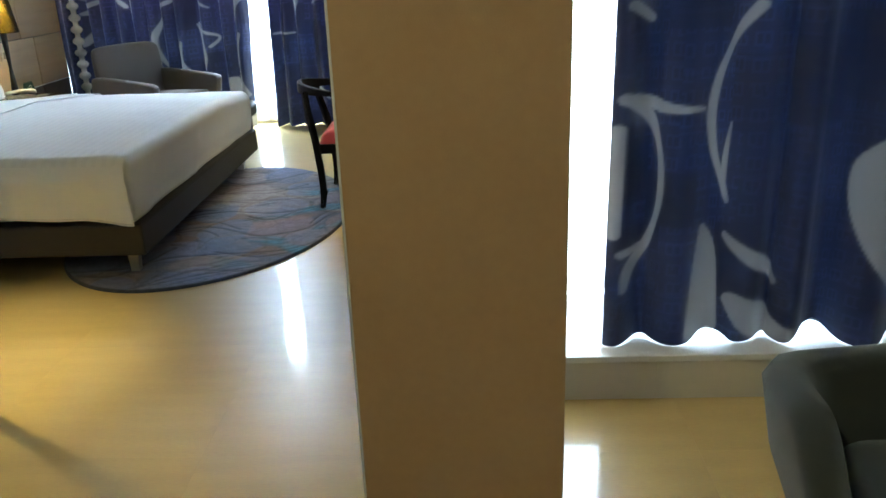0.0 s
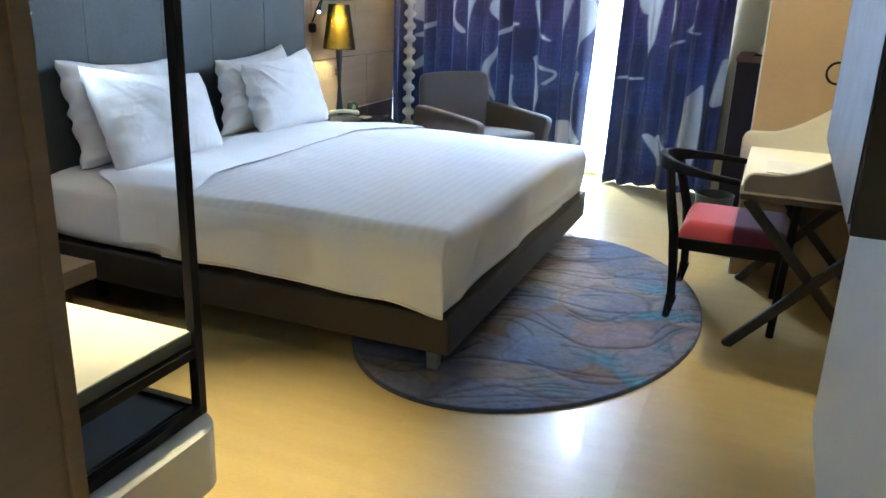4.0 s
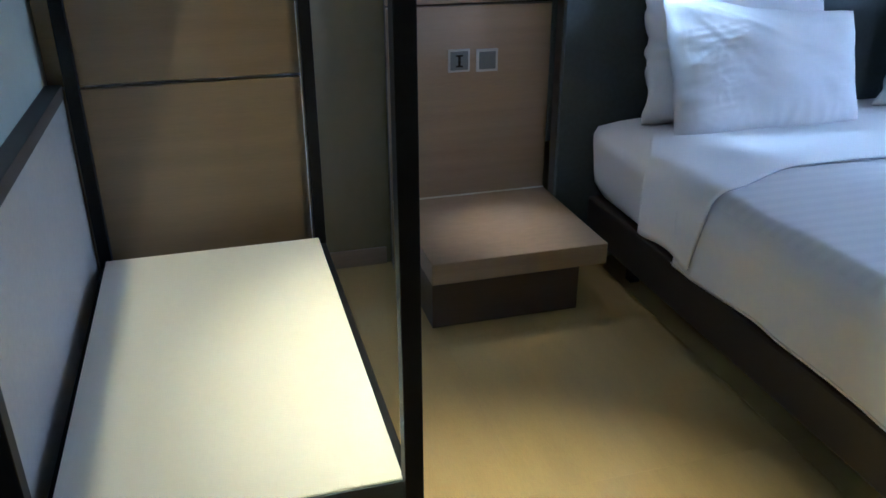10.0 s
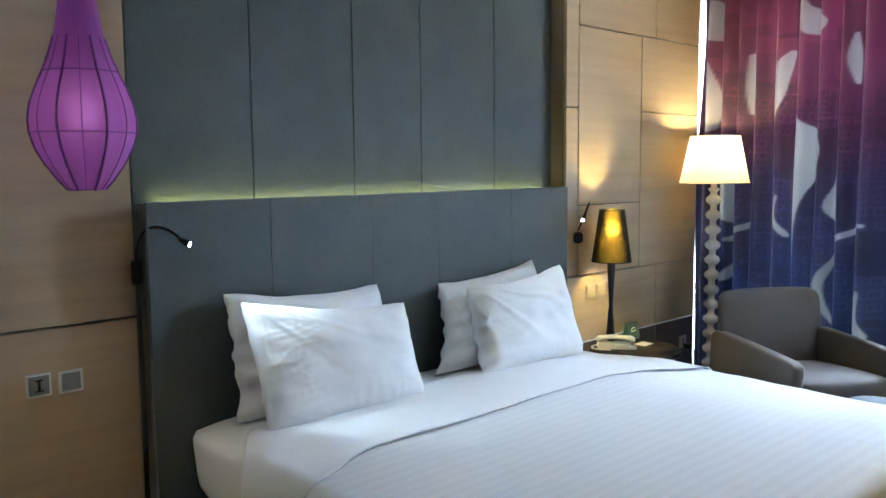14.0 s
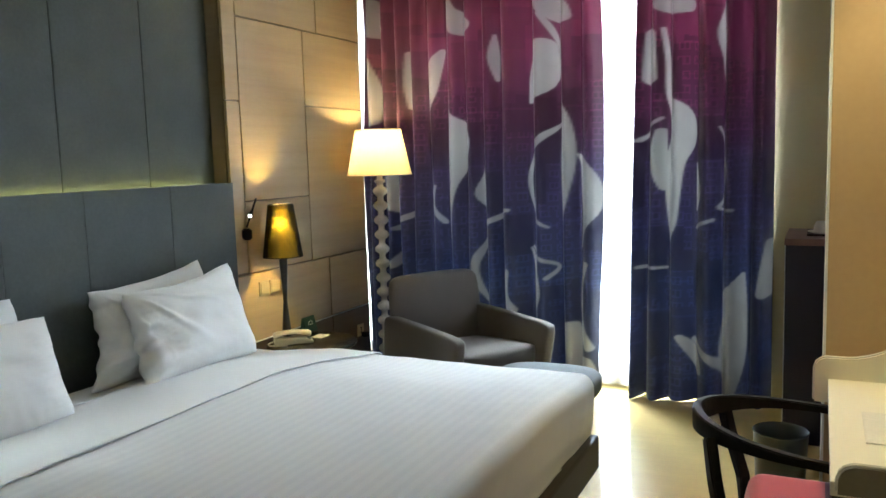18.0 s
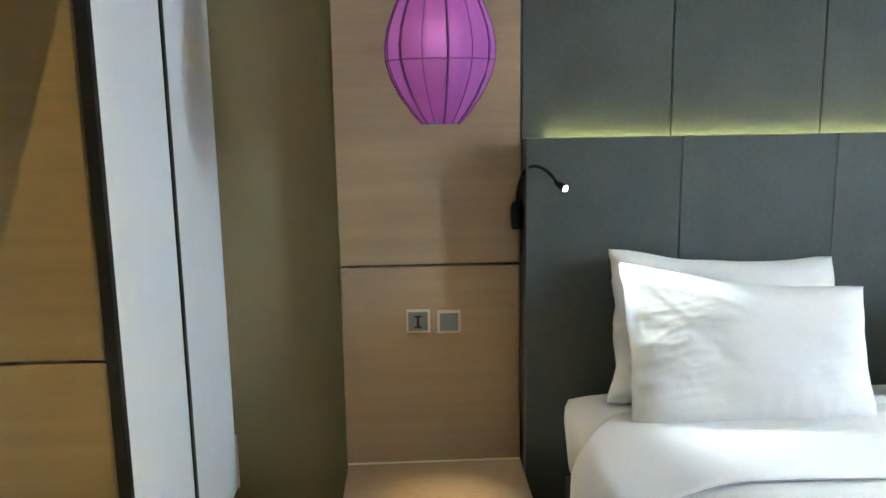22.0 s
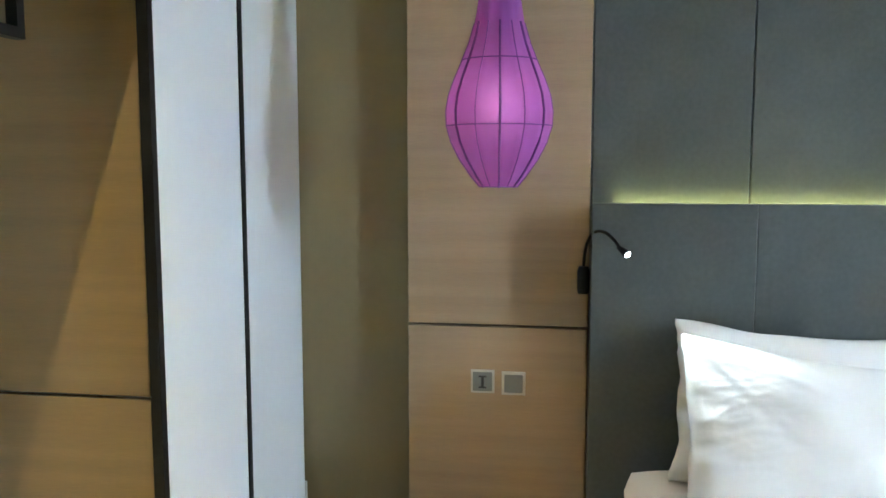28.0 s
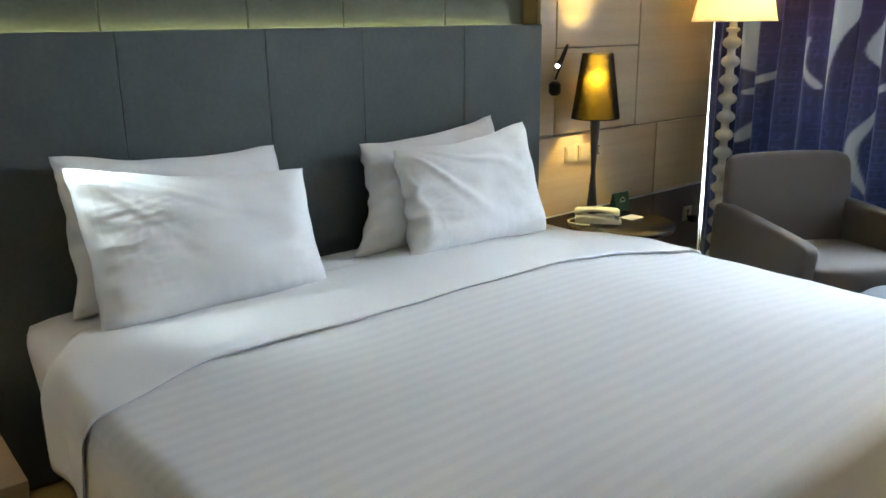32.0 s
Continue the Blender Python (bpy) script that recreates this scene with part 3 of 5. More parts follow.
def drape(x, y, top, xf, r):
    """Cloth laid over the bed: arc length past the edges becomes a rounded drop; corners hang in a soft fold."""
    yc, flat = (DY0 + DY1) / 2, (DY1 - DY0) / 2 - r
    side = 1 if y > 0 else -1
    da, db = max(0.0, abs(y) - flat), max(0.0, x - xf)
    d = (da ** 9 + db ** 9) ** (1 / 9)
    if d < 1e-9:
        return [x, y + yc, top], 0.0
    n = math.hypot(da, db)
    h = r * math.sin(min(d / r, math.pi / 2))
    drop = r * (1 - math.cos(d / r)) if d < r * math.pi / 2 else r + d - r * math.pi / 2
    return [min(x, xf) + h * db / n, yc + side * (min(abs(y), flat) + h * da / n), top - drop], max(0.0, drop - r) / 0.25


def wrinkle(x, y):
    """Low swells and faint creases of the duvet."""
    w = noise.noise(Vector((x * 2.2, y * 2.2, 0.3))) * 0.009 + noise.noise(Vector((x * 6, y * 6, 2.3))) * 0.0035
    w += 0.0022 * max(0.0, 1 - 9 * abs(noise.noise(Vector((x * 0.9 - y * 0.35, y * 1.5 + x * 0.5, 5.1))))) * smoothstep(-0.1, 0.3, noise.noise(Vector((x * 1.4, y * 1.2, 11.0))))
    w += 0.0014 * (1 - min(1.0, 2.2 * abs(noise.noise(Vector((x * 1.3 + y * 2.0, y * 1.0 - x * 2.4, 8.2)))))) ** 3
    return w


def duvet_point(u, v):
    xf = MX1 + 0.035 - DR
    length = xf - 0.90 + DR * math.pi / 2 + 0.272
    half = (DY1 - DY0) / 2 - DR + DR * math.pi / 2 + 0.195
    (x, y, z), hang = drape(0.90 + u * length, (2 * v - 1) * half, MZ + 0.018, xf, DR)
    side = 1 if v > 0.5 else -1
    w = wrinkle(x, y)
    z += w * (1 - min(1.0, hang))
    wave = (0.006 * math.sin(x * 9 + 1.3) + 0.004 * math.sin(x * 19.0) + 0.006 * math.sin(y * 8) * (x > 2.1)) * hang
    edge = smoothstep(MX1 - 0.3, MX1 + 0.02, x)
    if abs(v - 0.5) > 0.40:
        y += side * (wave + (0.008 if side > 0 else -0.016) * hang)
    x += (wave - 0.016 * hang - 0.012 * smoothstep(0.6, 1.0, hang) + 0.008 * (1 - min(1.0, 9 * abs(noise.noise(Vector((y * 1.1, 3.7, z * 0.6)))))) * min(1.0, 3 * hang)) * edge
    z += 0.006 * hang * math.sin(x * 5.1 + 0.6)
    return (x, taper(x, y), z - sink(y))


dv = thing("duvet", "white satin striped duvet drawn smooth over the mattress", "duvet", (1.5, 1.27, MZ))
cover = sheet("cover", 190, 230, duvet_point, M_STRIPE, dv, thick=0.012)
M_SEAM = mat("white_seam_thread", (0.72, 0.71, 0.70), 0.8)
for v in (1.0,):
    part("side_hem", tube(bmesh.new(), [Vector(duvet_point(k / 80, v)) + Vector((0, 0.006 if v else -0.004, 0.012)) for k in range(81)], 0.0022, 5), M_SEAM, cover, "stitched side hem", True)


def flap_point(u, v):
    """Free side of the duvet cover hanging past the corner of the bed."""
    x = 0.93 + u * (MX1 + 0.026 - 0.93)
    drop = 0.215 + 0.037 * u + 0.030 * smoothstep(0.80, 1.0, u)
    d = v * (DR * math.pi / 2 + drop)
    if d < DR * math.pi / 2:
        y, z = DY0 + DR - DR * math.sin(d / DR), MZ + 0.018 - DR * (1 - math.cos(d / DR))
    else:
        y, z = DY0, MZ + 0.018 - DR - (d - DR * math.pi / 2)
    hang = max(0.0, d - DR * math.pi / 2) / 0.25
    y -= 0.010 * smoothstep(0.1, 0.4, v) - 0.003 + 0.012 * min(1.0, 6 * hang) + (0.007 * math.sin(x * 8 + 0.7) + 0.004 * math.sin(x * 17 + 2 * v) + 0.010 * noise.noise(Vector((x * 3, z * 3, 5)))) * hang - 0.016 * hang
    crease = noise.noise(Vector((x * 7 + z * 3, z * 9 - x * 2, 2.7)))
    y -= (0.0045 * crease + 0.003 * noise.noise(Vector((x * 15, z * 13, 1.1)))) * min(1.0, 4 * hang)
    x += 0.012 * hang * smoothstep(0.7, 1.0, u) * math.sin(v * 3)
    z += 0.006 * v * math.sin(x * 5.1 + 0.6) + wrinkle(x, y) * (1 - min(1.0, hang))
    return (x, taper(x, y), z - 0.009 + 0.013 * smoothstep(0.0, 0.35, v))


sheet("side_flap", 110, 40, flap_point, M_LINEN, cover, "plain white side panel hanging free at the corner", thick=0.006)
part("flap_hem", tube(bmesh.new(), [Vector(flap_point(k / 80, 1.0)) + Vector((0, -0.004, 0.012)) for k in range(81)], 0.002, 5), M_SEAM, cover, "stitched side hem", True)
part("foot_hem", tube(bmesh.new(), [Vector(duvet_point(1.0, 0.04 + 0.92 * k / 80)) + Vector((0.006, 0, 0.014)) for k in range(81)], 0.0022, 5), M_SEAM, cover, "stitched foot hem", True)


def fold_point(u, v):
    """Turned-back top sheet band lying over the duvet's head end."""
    edge = abs((v - 0.5) * 2)
    half = (DY1 - DY0) / 2 + 0.012
    s = (v - 0.5) * 2
    r = 0.07
    flat = half - r
    d = abs(s) * (half + (0.235 if s < 0 else 0.2))
    side = 1 if s > 0 else -1
    over = smoothstep(flat - 0.16, flat + 0.10, d)
    low, high = 0.42 + 0.30 * over, 0.945 + 0.03 * edge ** 2 + 0.115 * smoothstep(flat - 0.35, flat + 0.06, d)
    x = low + u * (high - low)
    top = MZ + 0.0285 - 0.014 * (1 - smoothstep(0, 0.4, u))
    if d < flat:
        y, z = d, top
    elif d < flat + r * math.pi / 2:
        a = (d - flat) / r
        y, z = flat + r * math.sin(a), top - r * (1 - math.cos(a))
    else:
        y, z = flat + r, top - r - (d - flat - r * math.pi / 2)
    hang = max(0.0, (top - 0.07 - z) / 0.25)
    x -= 0.075 * u * hang
    z += 0.012 * hang * (1 - u) + 0.006 * noise.noise(Vector((x * 6, s * 5, 4)))
    yy = side * (y + (0.012 if side > 0 else -0.004 + 0.010 * math.sin(u * 7.5 + 0.6)) * hang) + (DY0 + DY1) / 2
    z += wrinkle(x, yy) * max(0.0, 1 - hang) * smoothstep(0.2, 0.6, u)
    return (x, yy, z - sink(yy))


fold = tagged(sheet("bed_sheet_fold", 24, 130, fold_point, M_LINEN, None, thick=0.0035), "white sheet turned back in a wide band across the duvet", "bed sheet")


hem = [Vector(fold_point(1.0, k / 90)) + Vector((0.004, 0, 0.001)) for k in range(91)]
part("hem", tube(bmesh.new(), hem, 0.0011, 6), mat("pale_blue_grey_hem", (0.46, 0.47, 0.58), 0.8), fold, "fine blue grey stitched hem", True)


def pillow(label, at, w, h, t, lean, yaw, seed, roll=0.0, slump=0.0, flare=0.0, fan=0.0, loose=0.0):
    """Soft pillow with flanged corners and creases; stands leaning back."""
    bm = bmesh.new()
    n, m = 96, 72
    rnd = Vector((seed * 7.7, seed * 3.1, seed * 1.3))
    for side in (1, -1):
        vs = []
        for i in range(n + 1):
            row = []
            for j in range(m + 1):
                u, v = 2 * i / n - 1, 2 * j / m - 1
                x = u * w / 2 * (1 - 0.05 * abs(u) * (1 - v * v))
                y = v * h / 2 * (1 - (0.13 if v > 0 else 0.035) * abs(v) * (1 - u * u)) - slump * u * (v + 1) / 2
                y += 0.007 * noise.noise(Vector((u * 2.4, v * 1.5, 7.0)) + rnd) * abs(v)
                x += 0.008 * noise.noise(Vector((u * 1.5, v * 2.6, 3.0)) + rnd) * abs(u)
                x -= flare * max(0.0, -u) * ((1 - v) / 2) ** 3
                blunt = smoothstep(0.84, 1.0, abs(u)) * smoothstep(0.80, 1.0, abs(v))
                x -= math.copysign(0.004 * blunt, u)
                y -= math.copysign(0.005 * blunt, v)
                body = max(0.0, (1 - u ** 4) * (1 - v ** 4)) ** 0.55
                q = Vector((u * 2.2, v * 2.0, side)) + rnd
                warp = Vector((noise.noise(q * 0.8), noise.noise(q * 0.8 + Vector((9, 2, 4))), 0))
                gather = 0.12 + 0.88 * smoothstep(0.15, 0.9, abs(u - 0.12) if u < 0 else abs(u) * 0.8)
                crease = (1 - min(1.0, 2.6 * abs(noise.noise(Vector((u * 1.8 + v, v * 8.0 - u * 2.2, side * 3.0)) * 1.1 + rnd + warp * 0.9)))) ** 2 * gather
                drawn = noise.noise(Vector((u * 1.1 - v * 1.4, u * 2.3 + v * 1.6, side)) + rnd + warp * 0.7)
                soft = noise.noise(q * 0.7) * 0.016 + noise.noise(q * 1.5) * 0.007 + drawn * 0.007
                fine = (1 - min(1.0, 3.2 * abs(noise.noise(Vector((u * 5.5 + v * 2.5, v * 6.5 - u * 3.0, side * 5.0)) + rnd * 1.7 + warp * 1.2)))) ** 2 * gather
                fold = (soft * 1.2 + 0.003 * crease + 0.0024 * fine) * body
                # folds that spread from the upper corner of the case
                rad, th = math.hypot(u + 1.02, v - 1.02), math.atan2(1.02 - v, u + 1.02)
                spread = smoothstep(0.12, 0.5, rad) * (1 - smoothstep(1.0, 2.2, rad))
                bend = th * 13.0 + 0.9 * noise.noise(Vector((u * 1.3, v * 1.3, seed)))
                fold += fan * (max(0.0, math.cos(bend)) ** 4 - 0.25) * spread * body ** 0.5
                # gathers along the open side of the case
                rim = smoothstep(0.62, 0.97, -u)
                fold += loose * 0.5 * math.sin(v * 15 + 2.2 * noise.noise(Vector((v * 2, seed, u))) + seed) * rim * (1 - v * v) ** 0.5
                x += loose * (0.45 * noise.noise(Vector((v * 3.1, seed * 3.3, 0.5))) + 0.22 * noise.noise(Vector((v * 8.3, seed * 2.1, 3.5)))) * rim
                # sewn flange down the open side, and short tucks pressed up from the lower edge
                seam = u + 0.885 + 0.012 * noise.noise(Vector((v * 9, seed, 2.2)))
                fold -= 0.0022 * math.exp(-(seam / 0.011) ** 2) * (1 - v ** 6)
                tuck = smoothstep(-0.25, 0.1, u) * (1 - smoothstep(0.45, 0.8, u)) * smoothstep(0.30, 0.75, -v) * (1 - smoothstep(0.9, 1.0, -v))
                fold += 0.0011 * tuck * (1.0 if seed < 3 else 0.3) * math.sin(u * 40 + v * 6 + 3.0 * noise.noise(Vector((u * 3, v * 2, seed))))
                z = side * (t / 2 * body + fold) if 0 < i < n and 0 < j < m else 0.0
                row.append(bm.verts.new((x, y, z)))
            vs.append(row)
        for i in range(n):
            for j in range(m):
                bm.faces.new((vs[i][j], vs[i + 1][j], vs[i + 1][j + 1], vs[i][j + 1]))
    bmesh.ops.remove_doubles(bm, verts=bm.verts, dist=0.0006)
    # local x -> width along world y, local y -> up, local z -> into the room
    basis = Matrix(((0, 0, 1, 0), (1, 0, 0, 0), (0, 1, 0, 0), (0, 0, 0, 1)))
    turn = Matrix.Translation(at) @ pose(0, 0, 0, 0, 0, yaw) @ pose(0, 0, 0, roll, -lean, 0) @ basis @ Matrix.Translation((0, h / 2, 0))
    bmesh.ops.transform(bm, matrix=turn, verts=bm.verts)
    return tagged(part("pillow", bm, M_LINEN, None, "", True, 180), label, "pillow", "pillows on the bed")


pillow("plump white cotton pillow leaning against the headboard", (0.325, 0.652, 0.632), 0.785, 0.505, 0.17, 15, 0, 1.0, 0.0, 0.022, 0.014, 0.004, 0.026)
pillow("white cotton pillow with creases under the reading light", (0.515, 0.658, 0.632), 0.79, 0.475, 0.19, 20, 0, 2.0, 0.0, 0.05, 0.0, 0.003, 0.008)
pillow("white cotton pillow leaning against the headboard", (0.325, 1.775, 0.632), 0.74, 0.475, 0.17, 16, 0, 3.0, 0.0, -0.028, 0.13, 0.010, 0.024)
pillow("white cotton pillow propped in front of another", (0.505, 1.815, 0.632), 0.705, 0.468, 0.18, 20, -3, 4.0, 0.0, -0.028, 0.035, 0.013, 0.022)

# ---- floating bedside shelf ----
ns = thing("bedside_shelf", "chunky floating oak bedside shelf fixed to the wall", "shelf", (0.3, -0.32, 0.25))
part("top", boxes((0.0, 0.60, -0.645, 0.0, 0.226, 0.305), bev=0.003), M_OAK, ns)
# support: brown laminate with the shade under the slab put into its colour
part("support", boxes((0.0, 0.50, -0.618, -0.055, 0.0, 0.226), bev=0.002), mat("shaded_brown_laminate", (0.105, 0.075, 0.050), 0.5, (0.085, 0.060, 0.040), 3, 0.7, (1, 0.4, 8), bump=0.05), ns, "brown laminate box under the shelf, darkened for the slab's shade")
part("back_strip", boxes((0.0, 0.006, -0.645, -0.002, 0.305, 0.310)), M_WPLASTIC, ns, "thin pale sealant line")


# ---- switches and sockets ----
def plate(name, label, y, z, x, kind, cat):
    t = thing(name, label, cat, (x, y, z), "wall plates")
    s = 0.043
    part("rim", boxes((x, x + 0.008, y - s, y + s, z - s, z + s), bev=0.002), M_PLATEB if x > 0.05 else M_PLATERIM, t)
    face = M_PLATEB if x > 0.05 else M_GPLATE
    if kind == "socket":
        part("face", boxes((x + 0.008, x + 0.010, y - s + 0.008, y + s - 0.008, z - s + 0.008, z + s - 0.008)), face, t)
        part("slots", boxes((x + 0.010, x + 0.0112, y - 0.005, y + 0.005, z - 0.02, z + 0.02), (x + 0.010, x + 0.0113, y - 0.014, y + 0.014, z + 0.016, z + 0.022), (x + 0.010, x + 0.0113, y - 0.014, y + 0.014, z - 0.024, z - 0.018)), M_BLACK, t, "dark socket slots")
    else:
        part("rocker", boxes((x + 0.008, x + 0.012, y - s + 0.010, y + s - 0.010, z - s + 0.010, z + s - 0.010), bev=0.0015), face, t)
    return t


plate("wall_socket", "grey universal wall socket with a pale rim on oak panel", -0.374, 0.851, 0.0, "socket", "socket")
plate("light_switch", "grey rocker light switch with a pale rim on oak panel", -0.262, 0.847, 0.0, "switch", "switch")
for y in (2.775, 2.878):
    plate("light_switch", "champagne rocker light switch on oak panel by the lamp", y, 0.852, XP, "switch", "switch")
plate("wall_socket", "champagne wall socket on oak panel by the lamp", 2.983, 0.855, XP, "socket", "socket")
plate("wall_socket", "champagne wall socket low on the dark panel by the floor lamp", 3.87, 0.365, XP, "socket", "socket")
pg = thing("plug", "black power plug with a drooping cable in the low socket", "plug", (XP + 0.02, 3.885, 0.34))
part("body", box(bmesh.new(), XP + 0.0115, XP + 0.06, 3.862, 3.908, 0.315, 0.352, 0.008, 3), M_BLACK, pg, "", True)
part("cable", tube(bmesh.new(), [(XP + 0.055, 3.885, 0.33), (XP + 0.085, 3.89, 0.30), (XP + 0.09, 3.895, 0.18), (XP + 0.10, 3.87, 0.03), (XP + 0.15, 3.84, 0.012)], 0.004, 6), M_BLACK, pg, "", True)


# ---- reading lamps ----
def reading_lamp(label, base, mid, top, tip, aim, ball=1.0):
    t = thing("reading_lamp", label, "reading lamp", base, "bedside reading lamps")
    b = Vector(base)
    part("mount", lathe(bmesh.new(), [(0.0, -0.05 / ball), (0.018, -0.048 / ball), (0.021 * ball, -0.03 / ball), (0.021 * ball, 0.03 / ball), (0.016, 0.045 / ball), (0.0, 0.047 / ball)], b.x, b.y, 20, False), M_BLACK, t, "", True)
    mount = t.children[-1]
    mount.data.transform(Matrix.Translation((0, 0, b.z)))
    pts = []
    p0, p1, p2, p3 = Vector(base) + Vector((0, 0, 0.04)), Vector(mid), Vector(top), Vector(tip)
    for k in range(17):
        s = k / 16
        pts.append((1 - s) ** 3 * p0 + 3 * s * (1 - s) ** 2 * p1 + 3 * s * s * (1 - s) * p2 + s ** 3 * p3)
    part("gooseneck", tube(bmesh.new(), pts, 0.0055, 8), M_BLACK, t, "black flexible gooseneck", True)
    d = (Vector(aim) - p3).normalized()
    head = part("head", tube(bmesh.new(), [p3 - d * 0.008, p3 + d * 0.012, p3 + d * 0.036], 0.008, 14, 0.0145), M_BLACK, t, "", True)
    part("lens", tube(bmesh.new(), [p3 + d * 0.0362, p3 + d * 0.039], 0.0090, 14), M_LENS, head, "lit lens")
    return t


reading_lamp("black gooseneck reading lamp, lit, beside the headboard", (0.072, -0.023, 1.24), (0.07, -0.02, 1.455), (0.20, 0.05, 1.43), (0.235, 0.085, 1.365), (0.36, 0.20, 1.28))
reading_lamp("black gooseneck reading lamp, lit, on oak panel", (0.135, 2.615, 1.20), (0.20, 2.66, 1.45), (0.27, 2.56, 1.44), (0.265, 2.505, 1.34), (0.30, 2.41, 1.265), 1.4)

# ---- pendant ----
pd = thing("pendant_lamp", "bulb shaped violet silk pendant lamp on a steel rod", "pendant lamp", (PX, PY, 1.565))
prof = [(0.056, 1.565), (0.084, 1.597), (0.120, 1.648), (0.147, 1.700), (0.161, 1.748), (0.163, 1.790), (0.155, 1.838), (0.137, 1.888), (0.114, 1.940), (0.094, 1.990), (0.076, 2.05), (0.064, 2.12), (0.055, 2.20), (0.050, 2.27), (0.047, 2.325)]


def silk(rows, segs=14, sub=4):
    """Faceted silk skin that sags slightly between the wire ribs."""
    bm = bmesh.new()
    rings = []
    n = segs * sub
    for r, z in rows:
        ring = []
        for k in range(n):
            f = (k % sub) / sub
            rr = r * (1 - 0.035 * math.sin(math.pi * f))
            a = 2 * math.pi * k / n + 0.09
            ring.append(bm.verts.new((PX + rr * math.cos(a), PY + rr * math.sin(a), z)))
        rings.append(ring)
    for a, b in zip(rings, rings[1:]):
        for k in range(n):
            bm.faces.new((a[k], a[(k + 1) % n], b[(k + 1) % n], b[k]))
    return bm


part("silk_skin", silk(prof), M_SILK, pd, "glowing violet silk skin", True, 60)
for k in range(14):
    a = 2 * math.pi * k / 14 + 0.09
    part("rib", tube(bmesh.new(), [(PX + (r + 0.001) * math.cos(a), PY + (r + 0.001) * math.sin(a), z) for r, z in prof[:11]], 0.0040 if k % 2 == 0 else 0.0016, 6), M_SILKRIB, pd)
for r, z in ((0.1612, 1.748), (0.1145, 1.942), (0.057, 1.566)):
    part("hoop", tube(bmesh.new(), [(PX + r * math.cos(2 * math.pi * k / 36), PY + r * math.sin(2 * math.pi * k / 36), z) for k in range(37)], 0.002, 6), M_SILKRIB, pd)
part("bottom_disc", lathe(bmesh.new(), [(0.056, 1.5665), (0.03, 1.5655), (0.0, 1.565)], PX, PY, 28, False), M_SILK, pd)
part("rod", tube(bmesh.new(), [(PX, PY, 2.30), (PX, PY, CEIL - 0.02)], 0.008, 12), M_STEEL, pd, "steel rod", True)
part("bulb", lathe(bmesh.new(), [(0.0, 1.755), (0.025, 1.762), (0.043, 1.79), (0.043, 1.815), (0.025, 1.85), (0.014, 1.88), (0.0, 1.89)], PX, PY, 20, False), glow("lit_bulb", (1.0, 0.86, 0.78), 2.2), pd, "lit bulb", True)
part("canopy", lathe(bmesh.new(), [(0.012, CEIL - 0.035), (0.038, CEIL - 0.02), (0.04, CEIL)], PX, PY, 28), M_STEEL, pd, "", True)
part("neck_cap", lathe(bmesh.new(), [(0.048, 2.32), (0.046, 2.332), (0.012, 2.336)], PX, PY, 24), M_SILKRIB, pd)

# ---- wardrobe: closed cabinet and open frame ----
wc = thing("wardrobe_cabinet", "tall white laminate wardrobe with black handle strip and oak side", "wardrobe", (0.5, -1.35, 0.2))
part("carcass", boxes((-0.088, 1.03, -1.615, -1.097, 0.20, CEIL - 0.004)), M_WTRIM, wc)
for x0, x1 in ((-0.075, 0.461), (0.489, 1.03)):
    door = part("door", boxes((x0, x1, -1.096, -1.075, 0.19, CEIL - 0.03), bev=0.002), M_SAGE, wc)
part("handle_strip", boxes((0.462, 0.488, -1.095, -1.071, 0.30, 2.87)), M_BLACK, door, "black handle profile")
part("filler", boxes((-0.088, -0.076, -1.096, -1.070, 0.19, 0.40)), M_SAGE, wc)
for z0, z1 in ((0.20, 1.060), (1.068, 2.355), (2.363, CEIL - 0.004)):
    part("side_panel", boxes((1.03, 1.05, -1.615, -1.078, z0, z1), bev=0.002), M_OAKG, wc, "golden oak veneer side panel")
part("plinth", boxes((0.0, 0.95, -1.60, -1.20, 0.0, 0.20)), M_DKWOOD, wc, "recessed dark plinth")

SX0, SX1, SY0, SY1 = 1.056, 2.048, -1.577, -1.048
ow = thing("open_wardrobe", "black metal open wardrobe frame with cream shelves on a floating plinth", "open wardrobe", (1.55, -1.3, 0.2))
T = 0.027


def bar(name, *s):
    part(name, boxes(s, bev=0.0015), M_BLACK, ow)


for x in (SX0, SX1 - T):
    for y in (SY0, SY1 - T):
        bar("post", x, x + T, y, y + T, 0.455, 2.436)
for z in (0.455, 0.622, 2.034, 2.405):
    for y in (SY0, SY1 - T):
        bar("rail", SX0 + T, SX1 - T, y + 0.001, y + T - 0.001, z, z + T)
    for x in (SX0, SX1 - T):
        bar("crossbar", x + 0.001, x + T - 0.001, SY0 + T, SY1 - T, z, z + T)
shelf = part("shelf", boxes((1.143, 2.029, -1.553, -1.073, 0.655, 0.692), bev=0.002), M_SHELF, ow, "cream laminate luggage shelf")
part("shelf_edge", boxes((2.0295, 2.034, -1.552, -1.074, 0.656, 0.690)), M_SHELFEDGE, shelf)
part("upper_shelf", boxes((1.08, 2.048, -1.575, -1.05, 2.065, 2.086), bev=0.002), M_SHELF, ow, "cream laminate hat shelf")
part("top_board", boxes((1.052, 2.06, -1.60, -1.044, 2.437, 2.503), bev=0.003), M_SHELF, ow, "cream laminate top board")
part("glass_tray", boxes((1.13, 1.995, -1.555, -1.07, 0.462, 0.470)), mat("dark_slate_tray", (0.075, 0.09, 0.105), 0.25), ow, "dark slate lower tray")
part("hanging_rail", boxes((1.17, 2.0, -1.335, -1.307, 1.911, 1.936)), M_BLACK, ow)
